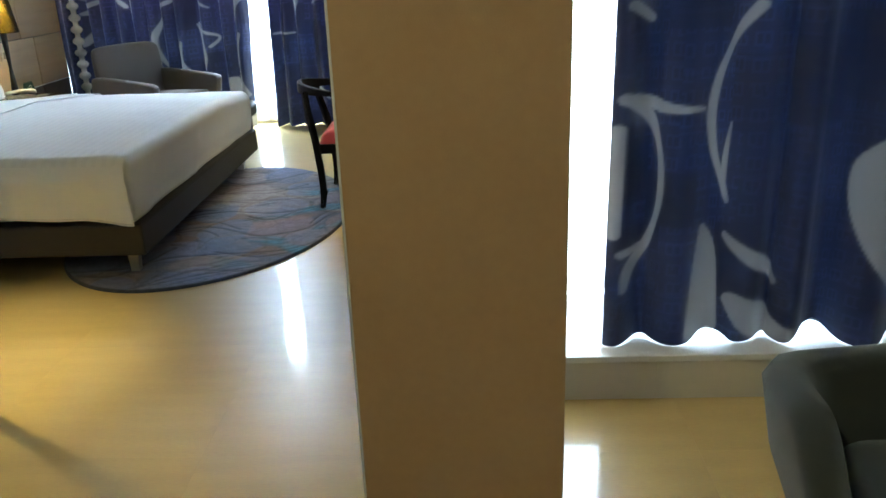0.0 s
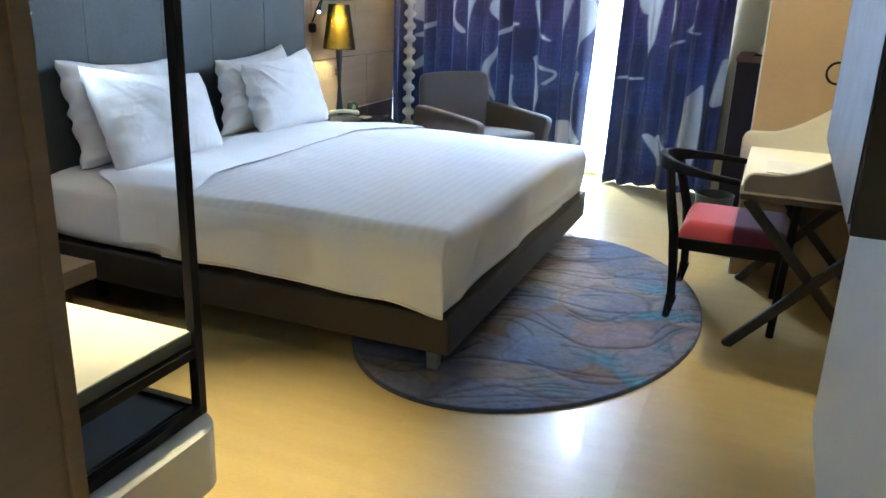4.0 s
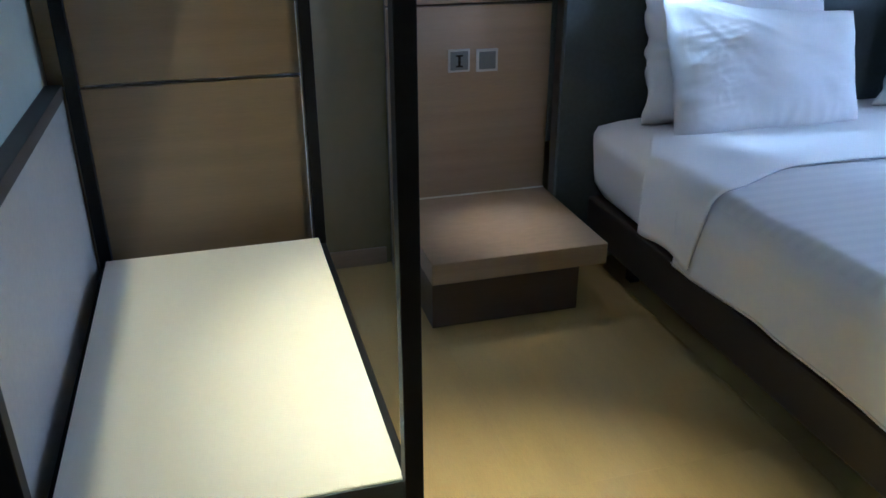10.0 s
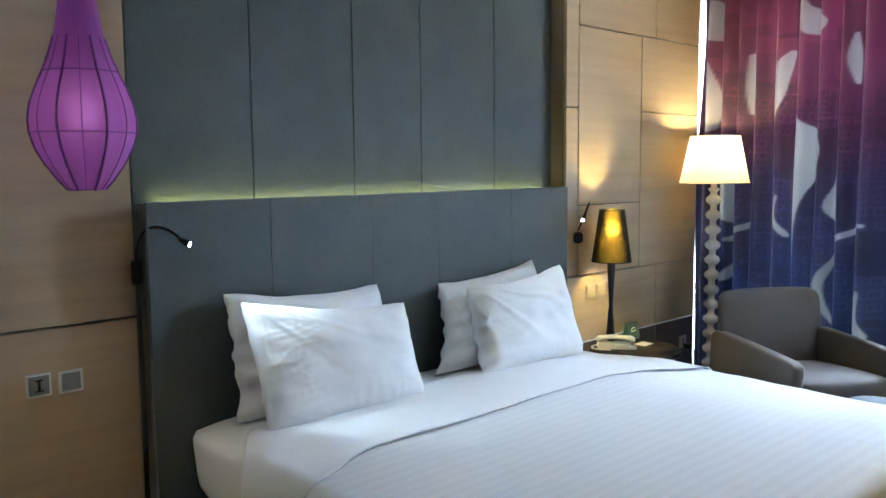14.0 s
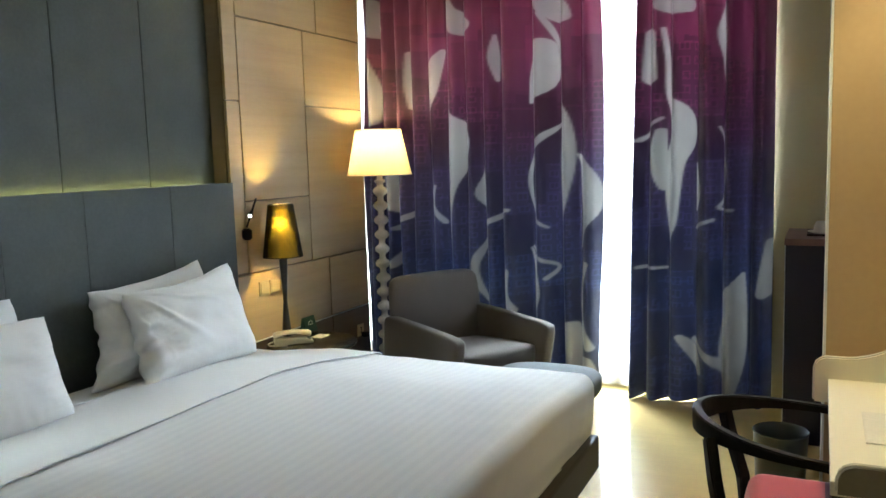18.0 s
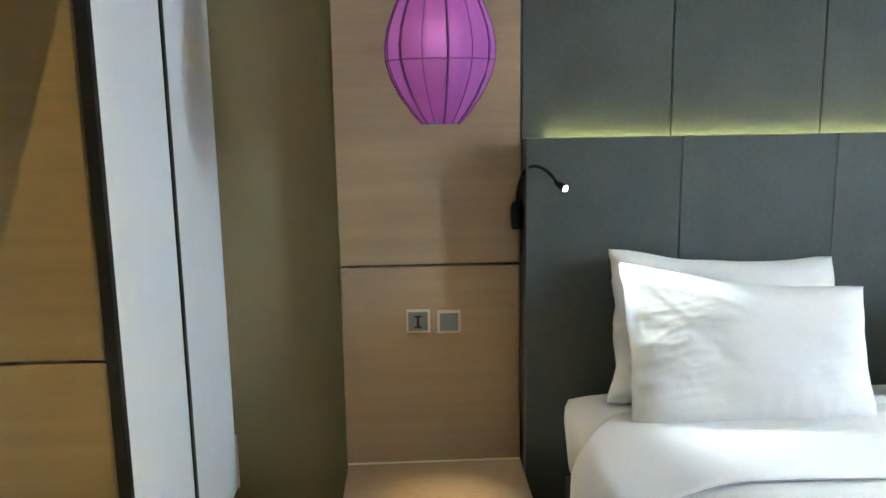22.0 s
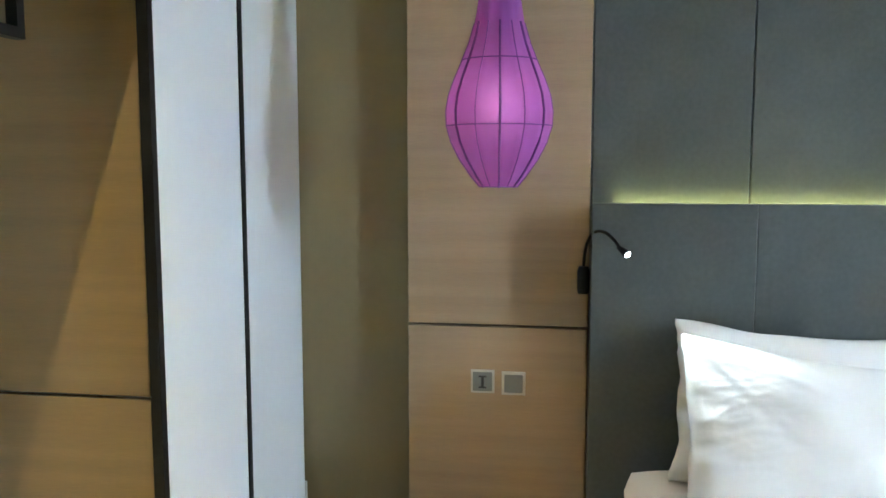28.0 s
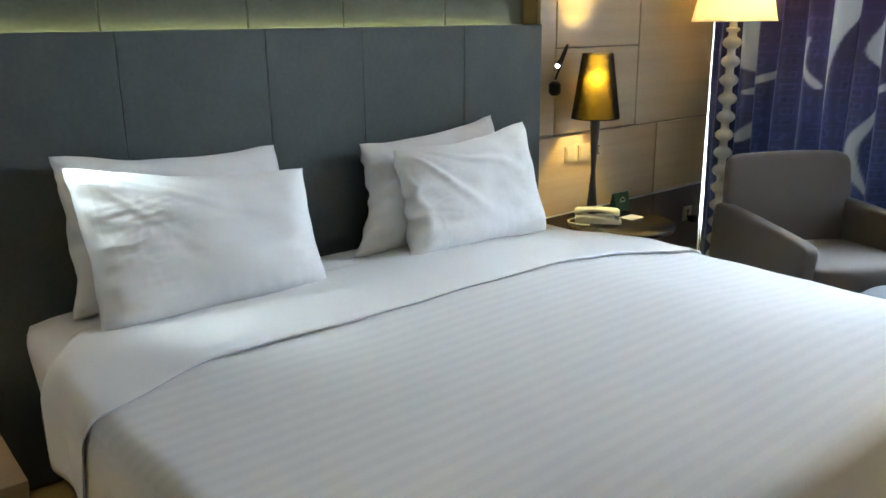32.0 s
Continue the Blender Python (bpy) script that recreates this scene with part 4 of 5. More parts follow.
for x in (1.145, 2.0):
    part("rail_hanger", boxes((x, x + 0.025, -1.335, -1.307, 1.911, 2.034)), M_BLACK, ow)
part("middle_rail", boxes((1.086, 2.025, -1.335, -1.307, 2.035, 2.063)), M_BLACK, ow)
for x in (1.45, 1.86):
    for y in (-1.555, -1.077):
        for z in (2.06, 2.431):
            part("fixing_tab", lathe(bmesh.new(), [(0.0, z - 0.006), (0.012, z - 0.005), (0.014, z + 0.004), (0.0, z + 0.005)], x, y - 0.012 if y > -1.3 else y + 0.012, 12, False), M_BLACK, ow)
part("back_panel", boxes((1.06, 2.098, -1.6185, -1.586, 0.453, 1.048), bev=0.002), mat("grey_laminate", (0.42, 0.40, 0.36), 0.5), ow, "low grey laminate backing panel")
part("back_panel_cap", boxes((1.06, 2.136, -1.6185, -1.584, 1.048, 1.076), (2.098, 2.136, -1.6185, -1.584, 0.453, 1.048)), M_DKWOOD, ow, "dark edging on the backing panel")
R = 0.09
out = [(1.05, -1.61), (2.11, -1.61)]
for k in range(9):
    a = math.pi / 2 * k / 8
    out.append((2.11 - R + R * math.cos(a), -1.045 - R + R * math.sin(a)))
out += [(1.05, -1.045)]
part("plinth_slab", prism(bmesh.new(), out, "z", 0.285, 0.452), M_PLINTH, ow, "floating pale plinth slab with rounded corner", True)
part("plinth_foot", boxes((1.05, 1.92, -1.60, -1.125, 0.0, 0.285)), M_DKWOOD, ow)
# ---- side table group ----
tb = thing("side_table", "round black lacquered side table with a central leg", "side table", (0.395, 2.845, 0))
part("tabletop", lathe(bmesh.new(), [(0.0, 0.478), (0.18, 0.478), (0.262, 0.503), (0.272, 0.512), (0.272, 0.524), (0.266, 0.530), (0.0, 0.530)], 0.395, 2.845, 56, False), M_TABLE, tb, "", True, 50)
part("column", lathe(bmesh.new(), [(0.03, 0.02), (0.022, 0.2), (0.03, 0.5)], 0.395, 2.845, 20), M_TABLE, tb, "", True)
part("foot", lathe(bmesh.new(), [(0.17, 0.0), (0.17, 0.012), (0.04, 0.028)], 0.395, 2.845, 32), M_TABLE, tb, "", True)

tl = thing("table_lamp", "slim black table lamp with amber lit mesh shade", "table lamp", (0.24, 2.90, 0.53))
LX, LY = 0.26, 2.78
part("base", lathe(bmesh.new(), [(0.036, 0.530), (0.036, 0.534), (0.031, 0.56), (0.022, 0.66), (0.012, 0.78), (0.017, 0.88), (0.024, 1.0), (0.025, 1.06), (0.008, 1.08), (0.008, 1.16)], LX, LY, 20), M_BLACKG, tl, "", True)
part("shade", lathe(bmesh.new(), [(0.116, 1.05), (0.072, 1.365)], LX, LY, 40, False), M_TSHADE, tl, "amber lining glowing through the black sleeve", True)
tshade = tl.children[-1]
bm = bmesh.new()
for k in range(130):
    a = 2 * math.pi * k / 130
    c, s, e = math.cos(a), math.sin(a), 0.0006
    q = [(r * c - w * s, r * s + w * c, z) for r, z in ((0.1165, 1.05), (0.1194, 1.05), (0.0754, 1.365), (0.0725, 1.365)) for w in (-e, e)]
    w8 = [bm.verts.new((LX + x, LY + y, z)) for x, y, z in q]
    for f4 in ((0, 2, 4, 6), (1, 7, 5, 3), (0, 1, 3, 2), (2, 3, 5, 4), (4, 5, 7, 6), (6, 7, 1, 0)):
        bm.faces.new([w8[j] for j in f4])
part("mesh_sleeve", bm, M_BLACK, tshade, "finely pleated black voile sleeve")
for r, z in ((0.116, 1.052), (0.072, 1.363)):
    part("shade_ring", tube(bmesh.new(), [(LX + r * math.cos(2 * math.pi * k / 32), LY + r * math.sin(2 * math.pi * k / 32), z) for k in range(33)], 0.003, 6), M_BLACK, tshade)

ph = thing("telephone", "cream slim telephone with its handset lying on the base", "telephone", (0.31, 2.765, 0.53))
turn = pose(0.315, 2.765, 0.531, 0, 0, 40)
bm = prism(bmesh.new(), [(-0.115, 0.0), (0.118, 0.0), (0.118, 0.014), (0.06, 0.034), (-0.10, 0.040), (-0.115, 0.030)], "y", -0.048, 0.048)
bmesh.ops.recalc_face_normals(bm, faces=bm.faces)
bmesh.ops.bevel(bm, geom=list(bm.edges), offset=0.006, segments=2, affect="EDGES")
part("body", bm, M_WPLASTIC, ph, "", True, 50).data.transform(turn)
bm = bmesh.new()
rings = []
for k in range(15):
    s = k / 14
    x, half, z, h = -0.118 + 0.225 * s, 0.034 - 0.012 * math.sin(math.pi * s) ** 2, 0.052 + 0.016 * math.sin(math.pi * s), 0.014 + 0.010 * abs(2 * s - 1) ** 3
    half, h = (half * 0.7, h * 0.6) if k in (0, 14) else (half, h)
    rings.append([bm.verts.new((x, half * math.cos(a), z + h * math.sin(a))) for a in [2 * math.pi * q / 12 for q in range(12)]])
for a, b in zip(rings, rings[1:]):
    for k in range(12):
        bm.faces.new((a[k], a[(k + 1) % 12], b[(k + 1) % 12], b[k]))
bm.faces.new(rings[0][::-1])
bm.faces.new(rings[-1])
handset = part("handset", bm, M_WPLASTIC, ph, "", True, 60)
handset.data.transform(turn)
part("keypad", boxes((0.065, 0.105, -0.03, 0.03, 0.022, 0.026)), M_GPLATE, ph).data.transform(turn)
part("cord", tube(bmesh.new(), [(-0.11, 0.03, 0.012), (-0.135, 0.02, 0.007), (-0.15, -0.01, 0.005), (-0.14, -0.05, 0.005), (-0.10, -0.075, 0.005), (-0.04, -0.085, 0.005)], 0.004, 6), M_WPLASTIC, ph, "", True).data.transform(turn)
cd = thing("tent_card", "small dark green folded card standing on the table", "card", (0.21, 3.07, 0.53))
part("front", prism(bmesh.new(), [(0.235, 0.531), (0.239, 0.531), (0.214, 0.625), (0.210, 0.625)], "y", 3.012, 3.133), M_GREENCARD, cd)
part("back", prism(bmesh.new(), [(0.185, 0.531), (0.189, 0.531), (0.2095, 0.625), (0.2055, 0.625)], "y", 3.012, 3.133), M_GREENCARD, cd)
bm = bmesh.new()
tube(bm, [(0.227, 3.0725 + 0.022 * math.cos(2 * math.pi * k / 20), 0.578 + 0.022 * math.sin(2 * math.pi * k / 20)) for k in range(21)], 0.0018, 5)
box(bm, 0.225, 0.229, 3.06, 3.085, 0.575, 0.579)
part("emblem", bm, M_PAPER, cd, "pale ring emblem")
tagged(part("note_paper", boxes((0.33, 0.41, 2.92, 3.02, 0.531, 0.5335)), M_PAPER), "small white note paper beside the telephone", "paper")
# ---- floor lamp ----
FX, FY = 0.36, 3.80
fl = thing("floor_lamp", "white turned floor lamp with lit ivory drum shade", "floor lamp", (FX, FY, 0))
pr = [(0.145, 0.0), (0.145, 0.018), (0.06, 0.03), (0.03, 0.05)]
for k in range(14):
    z = 1.391 - 0.1022 * (13 - k)
    pr += [(0.023, z - 0.045), (0.025, z - 0.033), (0.040, z - 0.024), (0.050, z - 0.011), (0.052, z), (0.050, z + 0.011), (0.040, z + 0.024), (0.025, z + 0.033), (0.023, z + 0.045)]
pr += [(0.023, 1.445), (0.036, 1.455), (0.038, 1.468), (0.022, 1.475), (0.012, 1.60)]
part("turned_stem", lathe(bmesh.new(), pr, FX, FY, 28), M_LAMPWHITE, fl, "glossy white beaded stem", True, 60)
part("shade", lathe(bmesh.new(), [(0.225, 1.505), (0.160, 1.818)], FX, FY, 56, False), M_SHADE, fl, "lit ivory fabric shade", True)
fshade = fl.children[-1]
for r, zz in ((0.2255, 1.507), (0.1605, 1.816)):
    part("diffuser", lathe(bmesh.new(), [(0.0, 1.512), (0.222, 1.512)], FX, FY, 48, False), M_SHADE, fshade) if zz < 1.6 else None
    part("shade_ring", tube(bmesh.new(), [(FX + r * math.cos(2 * math.pi * k / 48), FY + r * math.sin(2 * math.pi * k / 48), zz) for k in range(49)], 0.004, 6), M_SHADE, fshade)


# ---- armchairs ----
def armchair(name, label, material, m):
    """Low upholstered armchair facing local +x, width along y."""
    t = thing(name, label, "armchair")
    def soft(nm, outline, a, b, bev, lab=""):
        bm = prism(bmesh.new(), outline, "y", a, b)
        bmesh.ops.recalc_face_normals(bm, faces=bm.faces)
        bmesh.ops.bevel(bm, geom=list(bm.edges), offset=bev * 0.55, segments=1, affect="EDGES", clamp_overlap=True)
        ob = part(nm, bm, material, t, lab, True, 180)
        sub = ob.modifiers.new("soft", "SUBSURF")
        sub.levels = sub.render_levels = 3
        return ob
    soft("backrest", [(-0.36, 0.26), (-0.24, 0.26), (-0.30, 0.86), (-0.42, 0.88)], -0.35, 0.35, 0.07)
    soft("seat_cushion", [(-0.27, 0.30), (0.39, 0.31), (0.40, 0.495), (-0.26, 0.445)], -0.28, 0.28, 0.06)
    soft("seat_base", [(-0.34, 0.16), (0.34, 0.18), (0.35, 0.31), (-0.34, 0.29)], -0.30, 0.30, 0.015)
    for y0, y1 in ((-0.385, -0.285), (0.285, 0.385)):
        soft("armrest", [(-0.43, 0.14), (0.34, 0.15), (0.45, 0.60), (-0.40, 0.63)], y0, y1, 0.042)
    for x in (-0.32, 0.28):
        for y in (-0.3, 0.3):
            part("leg", lathe(bmesh.new(), [(0.014, 0.0), (0.02, 0.17)], x, y, 12), M_STEEL, t, "", True)
    t.matrix_world = m
    return t


armchair("armchair", "taupe fabric armchair with sloping arms beside the window", M_CHAIRF, pose(1.17, 3.40, 0, 0, 0, -31))
tc = thing("tub_chair", "grey green fabric tub armchair in the sitting alcove", "armchair", (5.12, -1.95, 0))
bm = bmesh.new()
NA, TH = 40, 0.10
ringo = []
for i in range(NA + 1):
    a = math.radians(-10 + 205 * i / NA)
    c, d = math.cos(a), math.sin(a)
    high = 0.355 + 0.18 * smoothstep(-0.25, 0.35, d) + 0.05 * smoothstep(-0.9, 0.6, c)
    k = (abs(c) ** 9 + abs(d) ** 9) ** (-1 / 9)
    c, d = c * k, d * k
    rows_ = []
    for rr, z in ((0.38, 0.12), (0.44, 0.30), (0.47, high - 0.05), (0.455, high - 0.012), (0.42, high), (0.385, high - 0.012), (0.37, high - 0.05), (0.35, 0.30), (0.33, 0.12)):
        rows_.append(bm.verts.new((5.075 + rr * c, -2.12 + rr * d * 0.86, z)))
    ringo.append(rows_)
for p, q in zip(ringo, ringo[1:]):
    for k in range(len(p) - 1):
        bm.faces.new((p[k], p[k + 1], q[k + 1], q[k]))
bm.faces.new(ringo[0])
bm.faces.new(ringo[-1][::-1])
part("shell", bm, M_CHAIRG, tc, "curved back and arms", True, 50)
cushion("seat_cushion", 5.10, -2.17, 0.25, 0.37, 0.64, 0.60, 0.05, M_CHAIRG, tc)
part("seat_base", boxes((4.75, 5.35, -2.40, -1.86, 0.10, 0.26), bev=0.02), M_CHAIRG, tc)
for x in (4.83, 5.27):
    for y in (-2.34, -1.92):
        part("leg", lathe(bmesh.new(), [(0.014, 0.0), (0.018, 0.11)], x, y, 12), M_BLACK, tc)
ot = thing("ottoman", "low pale grey ottoman with rounded top", "ottoman", (1.80, 3.08, 0))
c = cushion("seat_cushion", 1.79, 3.08, 0.27, 0.405, 0.60, 0.52, 0.075, M_OTTO, ot, crown=0.02, square=3.2)
part("base", boxes((1.58, 2.02, 2.89, 3.27, 0.14, 0.275), bev=0.02), M_CHAIRF, ot)
for x in (1.62, 1.98):
    for y in (2.93, 3.23):
        part("leg", lathe(bmesh.new(), [(0.014, 0.0), (0.02, 0.15)], x, y, 12), M_STEEL, ot)

# ---- curtains ----
PEARS_A = [
    [(0.78, 2.76, 0.02), (0.8, 2.62, 0.039), (0.86, 2.53, 0.079), (0.92, 2.53, 0.033)],
    [(1.45, 2.69, 0.055), (1.54, 2.59, 0.097), (1.61, 2.51, 0.053)],
    [(1.46, 2.54, 0.015), (1.52, 2.42, 0.02), (1.56, 2.31, 0.015), (1.57, 2.17, 0.012), (1.59, 1.99, 0.019)],
    [(1.47, 2.3, 0.082), (1.45, 2.15, 0.112), (1.39, 2.03, 0.061), (1.34, 1.97, 0.013)],
    [(1.59, 1.99, 0.012), (1.61, 1.87, 0.041), (1.61, 1.62, 0.061), (1.6, 1.35, 0.051), (1.59, 1.15, 0.032), (1.58, 1, 0.01)],
]
PEARS_B = [
    [(1.57, 1.82, 0.012), (1.47, 1.73, 0.022), (1.37, 1.59, 0.023), (1.33, 1.46, 0.018), (1.35, 1.3, 0.018), (1.41, 1.19, 0.018), (1.49, 1.12, 0.01)],
    [(1.67, 1.61, 0.009), (1.73, 1.54, 0.043), (1.76, 1.4, 0.067), (1.77, 1.25, 0.057), (1.74, 1.11, 0.024), (1.71, 0.99, 0.01)],
    [(0.77, 1.94, 0.012), (0.81, 1.86, 0.034), (0.85, 1.75, 0.085), (0.84, 1.62, 0.079), (0.8, 1.46, 0.041), (0.78, 1.24, 0.024), (0.78, 1.03, 0.012)],
    [(1.01, 1.61, 0.011), (1.01, 1.51, 0.022), (1, 1.35, 0.05), (1.03, 1.25, 0.025)],
    [(1.02, 1.11, 0.017), (1.16, 1.22, 0.019), (1.24, 1.24, 0.013)],
]
PEARS_C = [
    [(1.02, 1.06, 0.016), (0.95, 0.87, 0.02), (0.96, 0.71, 0.017), (1, 0.59, 0.014)],
    [(0.61, 1.9, 0.015), (0.64, 2.06, 0.042), (0.66, 2.22, 0.047), (0.71, 2.35, 0.024)],
    [(1.11, 2.43, 0.01), (1.11, 2.28, 0.026), (1.12, 2.13, 0.013)],
    [(1.33, 0.97, 0.01), (1.39, 0.84, 0.036), (1.41, 0.66, 0.047), (1.4, 0.56, 0.026)],
    [(1.35, 0.98, 0.013), (1.44, 0.91, 0.016), (1.53, 0.85, 0.012), (1.48, 0.77, 0.015)],
]
PEARS_D = [
    [(0.66, 1.41, 0.012), (0.64, 1.27, 0.018), (0.7, 1.15, 0.017)],
    [(1.76, 0.87, 0.023), (1.71, 0.59, 0.028), (1.79, 0.31, 0.027)],
    [(1.65, 0.45, 0.035), (1.68, 0.2, 0.071), (1.79, 0.12, 0.035)],
    [(1.22, 0.81, 0.021), (1.18, 0.65, 0.051), (1.25, 0.55, 0.029)],
    [(1.83, 0.02, 0.031), (1.77, 0.21, 0.039)],
]
PEARS_E = [
    [(2.2, 2.62, 0.025), (2.3, 2.55, 0.092), (2.4, 2.49, 0.04)],
    [(2.2, 2.34, 0.042), (2.2, 2.07, 0.049)],
    [(2.26, 2.37, 0.011), (2.28, 2.17, 0.016), (2.29, 1.97, 0.023), (2.35, 1.85, 0.06), (2.38, 1.72, 0.077), (2.33, 1.56, 0.064), (2.32, 1.35, 0.052), (2.32, 1.15, 0.038), (2.31, 1.03, 0.008)],
    [(2.26, 1.74, 0.019), (2.25, 1.56, 0.032), (2.27, 1.38, 0.019)],
    [(2.62, 2.5, 0.015), (2.61, 2.33, 0.044), (2.62, 2.16, 0.031), (2.61, 2.06, 0.01)],
    [(2.58, 1.75, 0.008), (2.62, 1.64, 0.012), (2.65, 1.49, 0.013), (2.62, 1.33, 0.014), (2.58, 1.25, 0.011), (2.68, 1.24, 0.011)],
    [(2.46, 1.53, 0.01), (2.48, 1.35, 0.028), (2.46, 1.24, 0.011)],
]
PEARS_G = [
    [(0.16, 2.73, 0.047), (0.18, 2.59, 0.09), (0.25, 2.54, 0.037)],
    [(0.14, 2.33, 0.029), (0.16, 2.08, 0.047), (0.16, 1.89, 0.033)],
    [(0.44, 2.36, 0.023), (0.45, 2.14, 0.037), (0.44, 1.98, 0.018)],
    [(0.32, 1.45, 0.066), (0.31, 1.31, 0.057), (0.34, 1.22, 0.024)],
    [(0.31, 1.1, 0.02), (0.48, 1.24, 0.02)],
    [(0.29, 0.82, 0.02), (0.37, 0.99, 0.028)],
]
PEARS_F = [
    [(2.15, 1.68, 0.013), (2.26, 1.82, 0.01)],
    [(2.46, 1.13, 0.016), (2.56, 1.18, 0.012)],
    [(2.16, 0.87, 0.015), (2.28, 0.87, 0.01)],
    [(2.72, 0.84, 0.013), (2.68, 0.65, 0.066), (2.66, 0.35, 0.083), (2.65, 0.1, 0.05)],
    [(2.37, 0.42, 0.021), (2.45, 0.29, 0.045), (2.49, 0.2, 0.028)],
    [(2.43, 0.41, 0.021), (2.57, 0.28, 0.024), (2.66, 0.08, 0.024)],
    [(2.88, 1.04, 0.019), (2.86, 0.72, 0.032)],
]


def rounded(line, n=5):
    """A stroke with its bends rounded off (Catmull-Rom)."""
    pts = [np.array(q, float) for q in (line[0], *line, line[-1])]
    out = []
    for a, b, c, d in zip(pts, pts[1:], pts[2:], pts[3:]):
        for k in range(n):
            s = k / n
            out.append(0.5 * (2 * b + (c - a) * s + (2 * a - 5 * b + 4 * c - d) * s * s + (3 * b - a - 3 * c + d) * s ** 3))
    return [(q[0], q[1], max(0.004, q[2])) for q in (*out, pts[-1])]


def print_colors(x, z, leaves, strokes, seed=0.0, dusk=0.0):
    """The curtains' print: night town between dye bands, with pale leaves and stems."""
    n = len(x)
    top, mid, low = np.array([0.088, 0.011, 0.030]), np.array([0.022, 0.0095, 0.027]), np.array([0.0150, 0.0190, 0.050])
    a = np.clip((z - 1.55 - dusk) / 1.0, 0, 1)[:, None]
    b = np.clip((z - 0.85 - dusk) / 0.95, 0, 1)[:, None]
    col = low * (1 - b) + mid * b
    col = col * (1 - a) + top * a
    # alcove copy: dyes darkened to stand for its shade before the bright window
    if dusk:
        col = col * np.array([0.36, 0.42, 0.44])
    # skyline of dark house fronts against the magenta
    blk0 = np.floor(x / 0.085 + seed)
    sky_z = 2.06 + dusk + 0.16 * np.sin(x * 2.7 + seed) + 0.13 * (np.abs(np.sin(blk0 * 12.9898) * 43758.5453) % 1)
    under = np.clip((sky_z - z) / 0.006, 0, 1)[:, None]
    col = col * (1 - under * 0.66 * a)
    # house fronts: blocks of darker rows, with window grids
    blk = np.floor(x / 0.17 + 0.3 * np.sin(np.floor(z / 0.31) * 2.1))
    row = np.floor(z / 0.28 + 0.5 * np.sin(blk * 1.7))
    h = np.abs(np.sin(blk * 12.9898 + row * 78.233 + seed) * 43758.5453) % 1
    col = col * (0.62 + 0.5 * h)[:, None]
    pitch = 0.048 + 0.022 * (np.abs(np.sin(blk * 7.31 + seed) * 917.3) % 1)
    wx, wz = (x / pitch + 0.08 * np.sin(z * 9 + blk)) % 1, (z / (pitch * 1.35) + 0.06 * np.sin(x * 13)) % 1
    inner = np.minimum(np.minimum(wx - 0.16, 0.84 - wx), np.minimum(wz - 0.2, 0.8 - wz))
    frames = ((inner > 0) & ((inner < 0.10) | (np.abs(wx - 0.5) < 0.05)) & (h > 0.34)).astype(float)[:, None]
    glass = ((inner > 0.10) & (h > 0.34)).astype(float)[:, None]
    storey = ((((z + 0.02 * np.sin(blk * 3.3)) / 0.19) % 1) < 0.07).astype(float)[:, None] * (h > 0.25)[:, None]
    col = col * (1 + (0.8 * frames - 0.25 * glass + 0.55 * storey) * under * (0.75 + 0.6 * a))
    blob = np.zeros(n)
    for cx, cz, ln, wd, ang in leaves:
        r = math.radians(ang)
        dx, dz = x - cx, z - cz
        s = (dx * math.sin(r) + dz * math.cos(r)) / (ln / 2)
        q = dx * math.cos(r) - dz * math.sin(r) - 0.25 * wd * np.sin(s * 2.2 + cx * 5)
        w = wd * np.clip(1 - s * s, 0, 1) ** 0.7 * (1 - 0.45 * s)
        blob = np.maximum(blob, np.clip((w - np.abs(q)) / 0.006, 0, 1) * (np.abs(s) < 1))
    for line in strokes:
        line = rounded(line)
        for (ax, az, aw), (bx, bz, bw) in zip(line, line[1:]):
            ll = max(1e-6, (bx - ax) ** 2 + (bz - az) ** 2)
            s = np.clip(((x - ax) * (bx - ax) + (z - az) * (bz - az)) / ll, 0, 1)
            e = s * s * (3 - 2 * s)
            d = np.hypot(x - ax - s * (bx - ax), z - az - s * (bz - az))
            blob = np.maximum(blob, np.clip((aw + (bw - aw) * e - d) / 0.006, 0, 1))
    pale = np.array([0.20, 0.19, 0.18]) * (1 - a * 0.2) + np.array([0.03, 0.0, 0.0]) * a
    # pale leaves dimmed too, the alcove's shade put into their colour
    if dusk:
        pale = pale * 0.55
    col = col * (1 - blob[:, None]) + pale * blob[:, None]
    return np.hstack([col, np.ones((n, 1))])


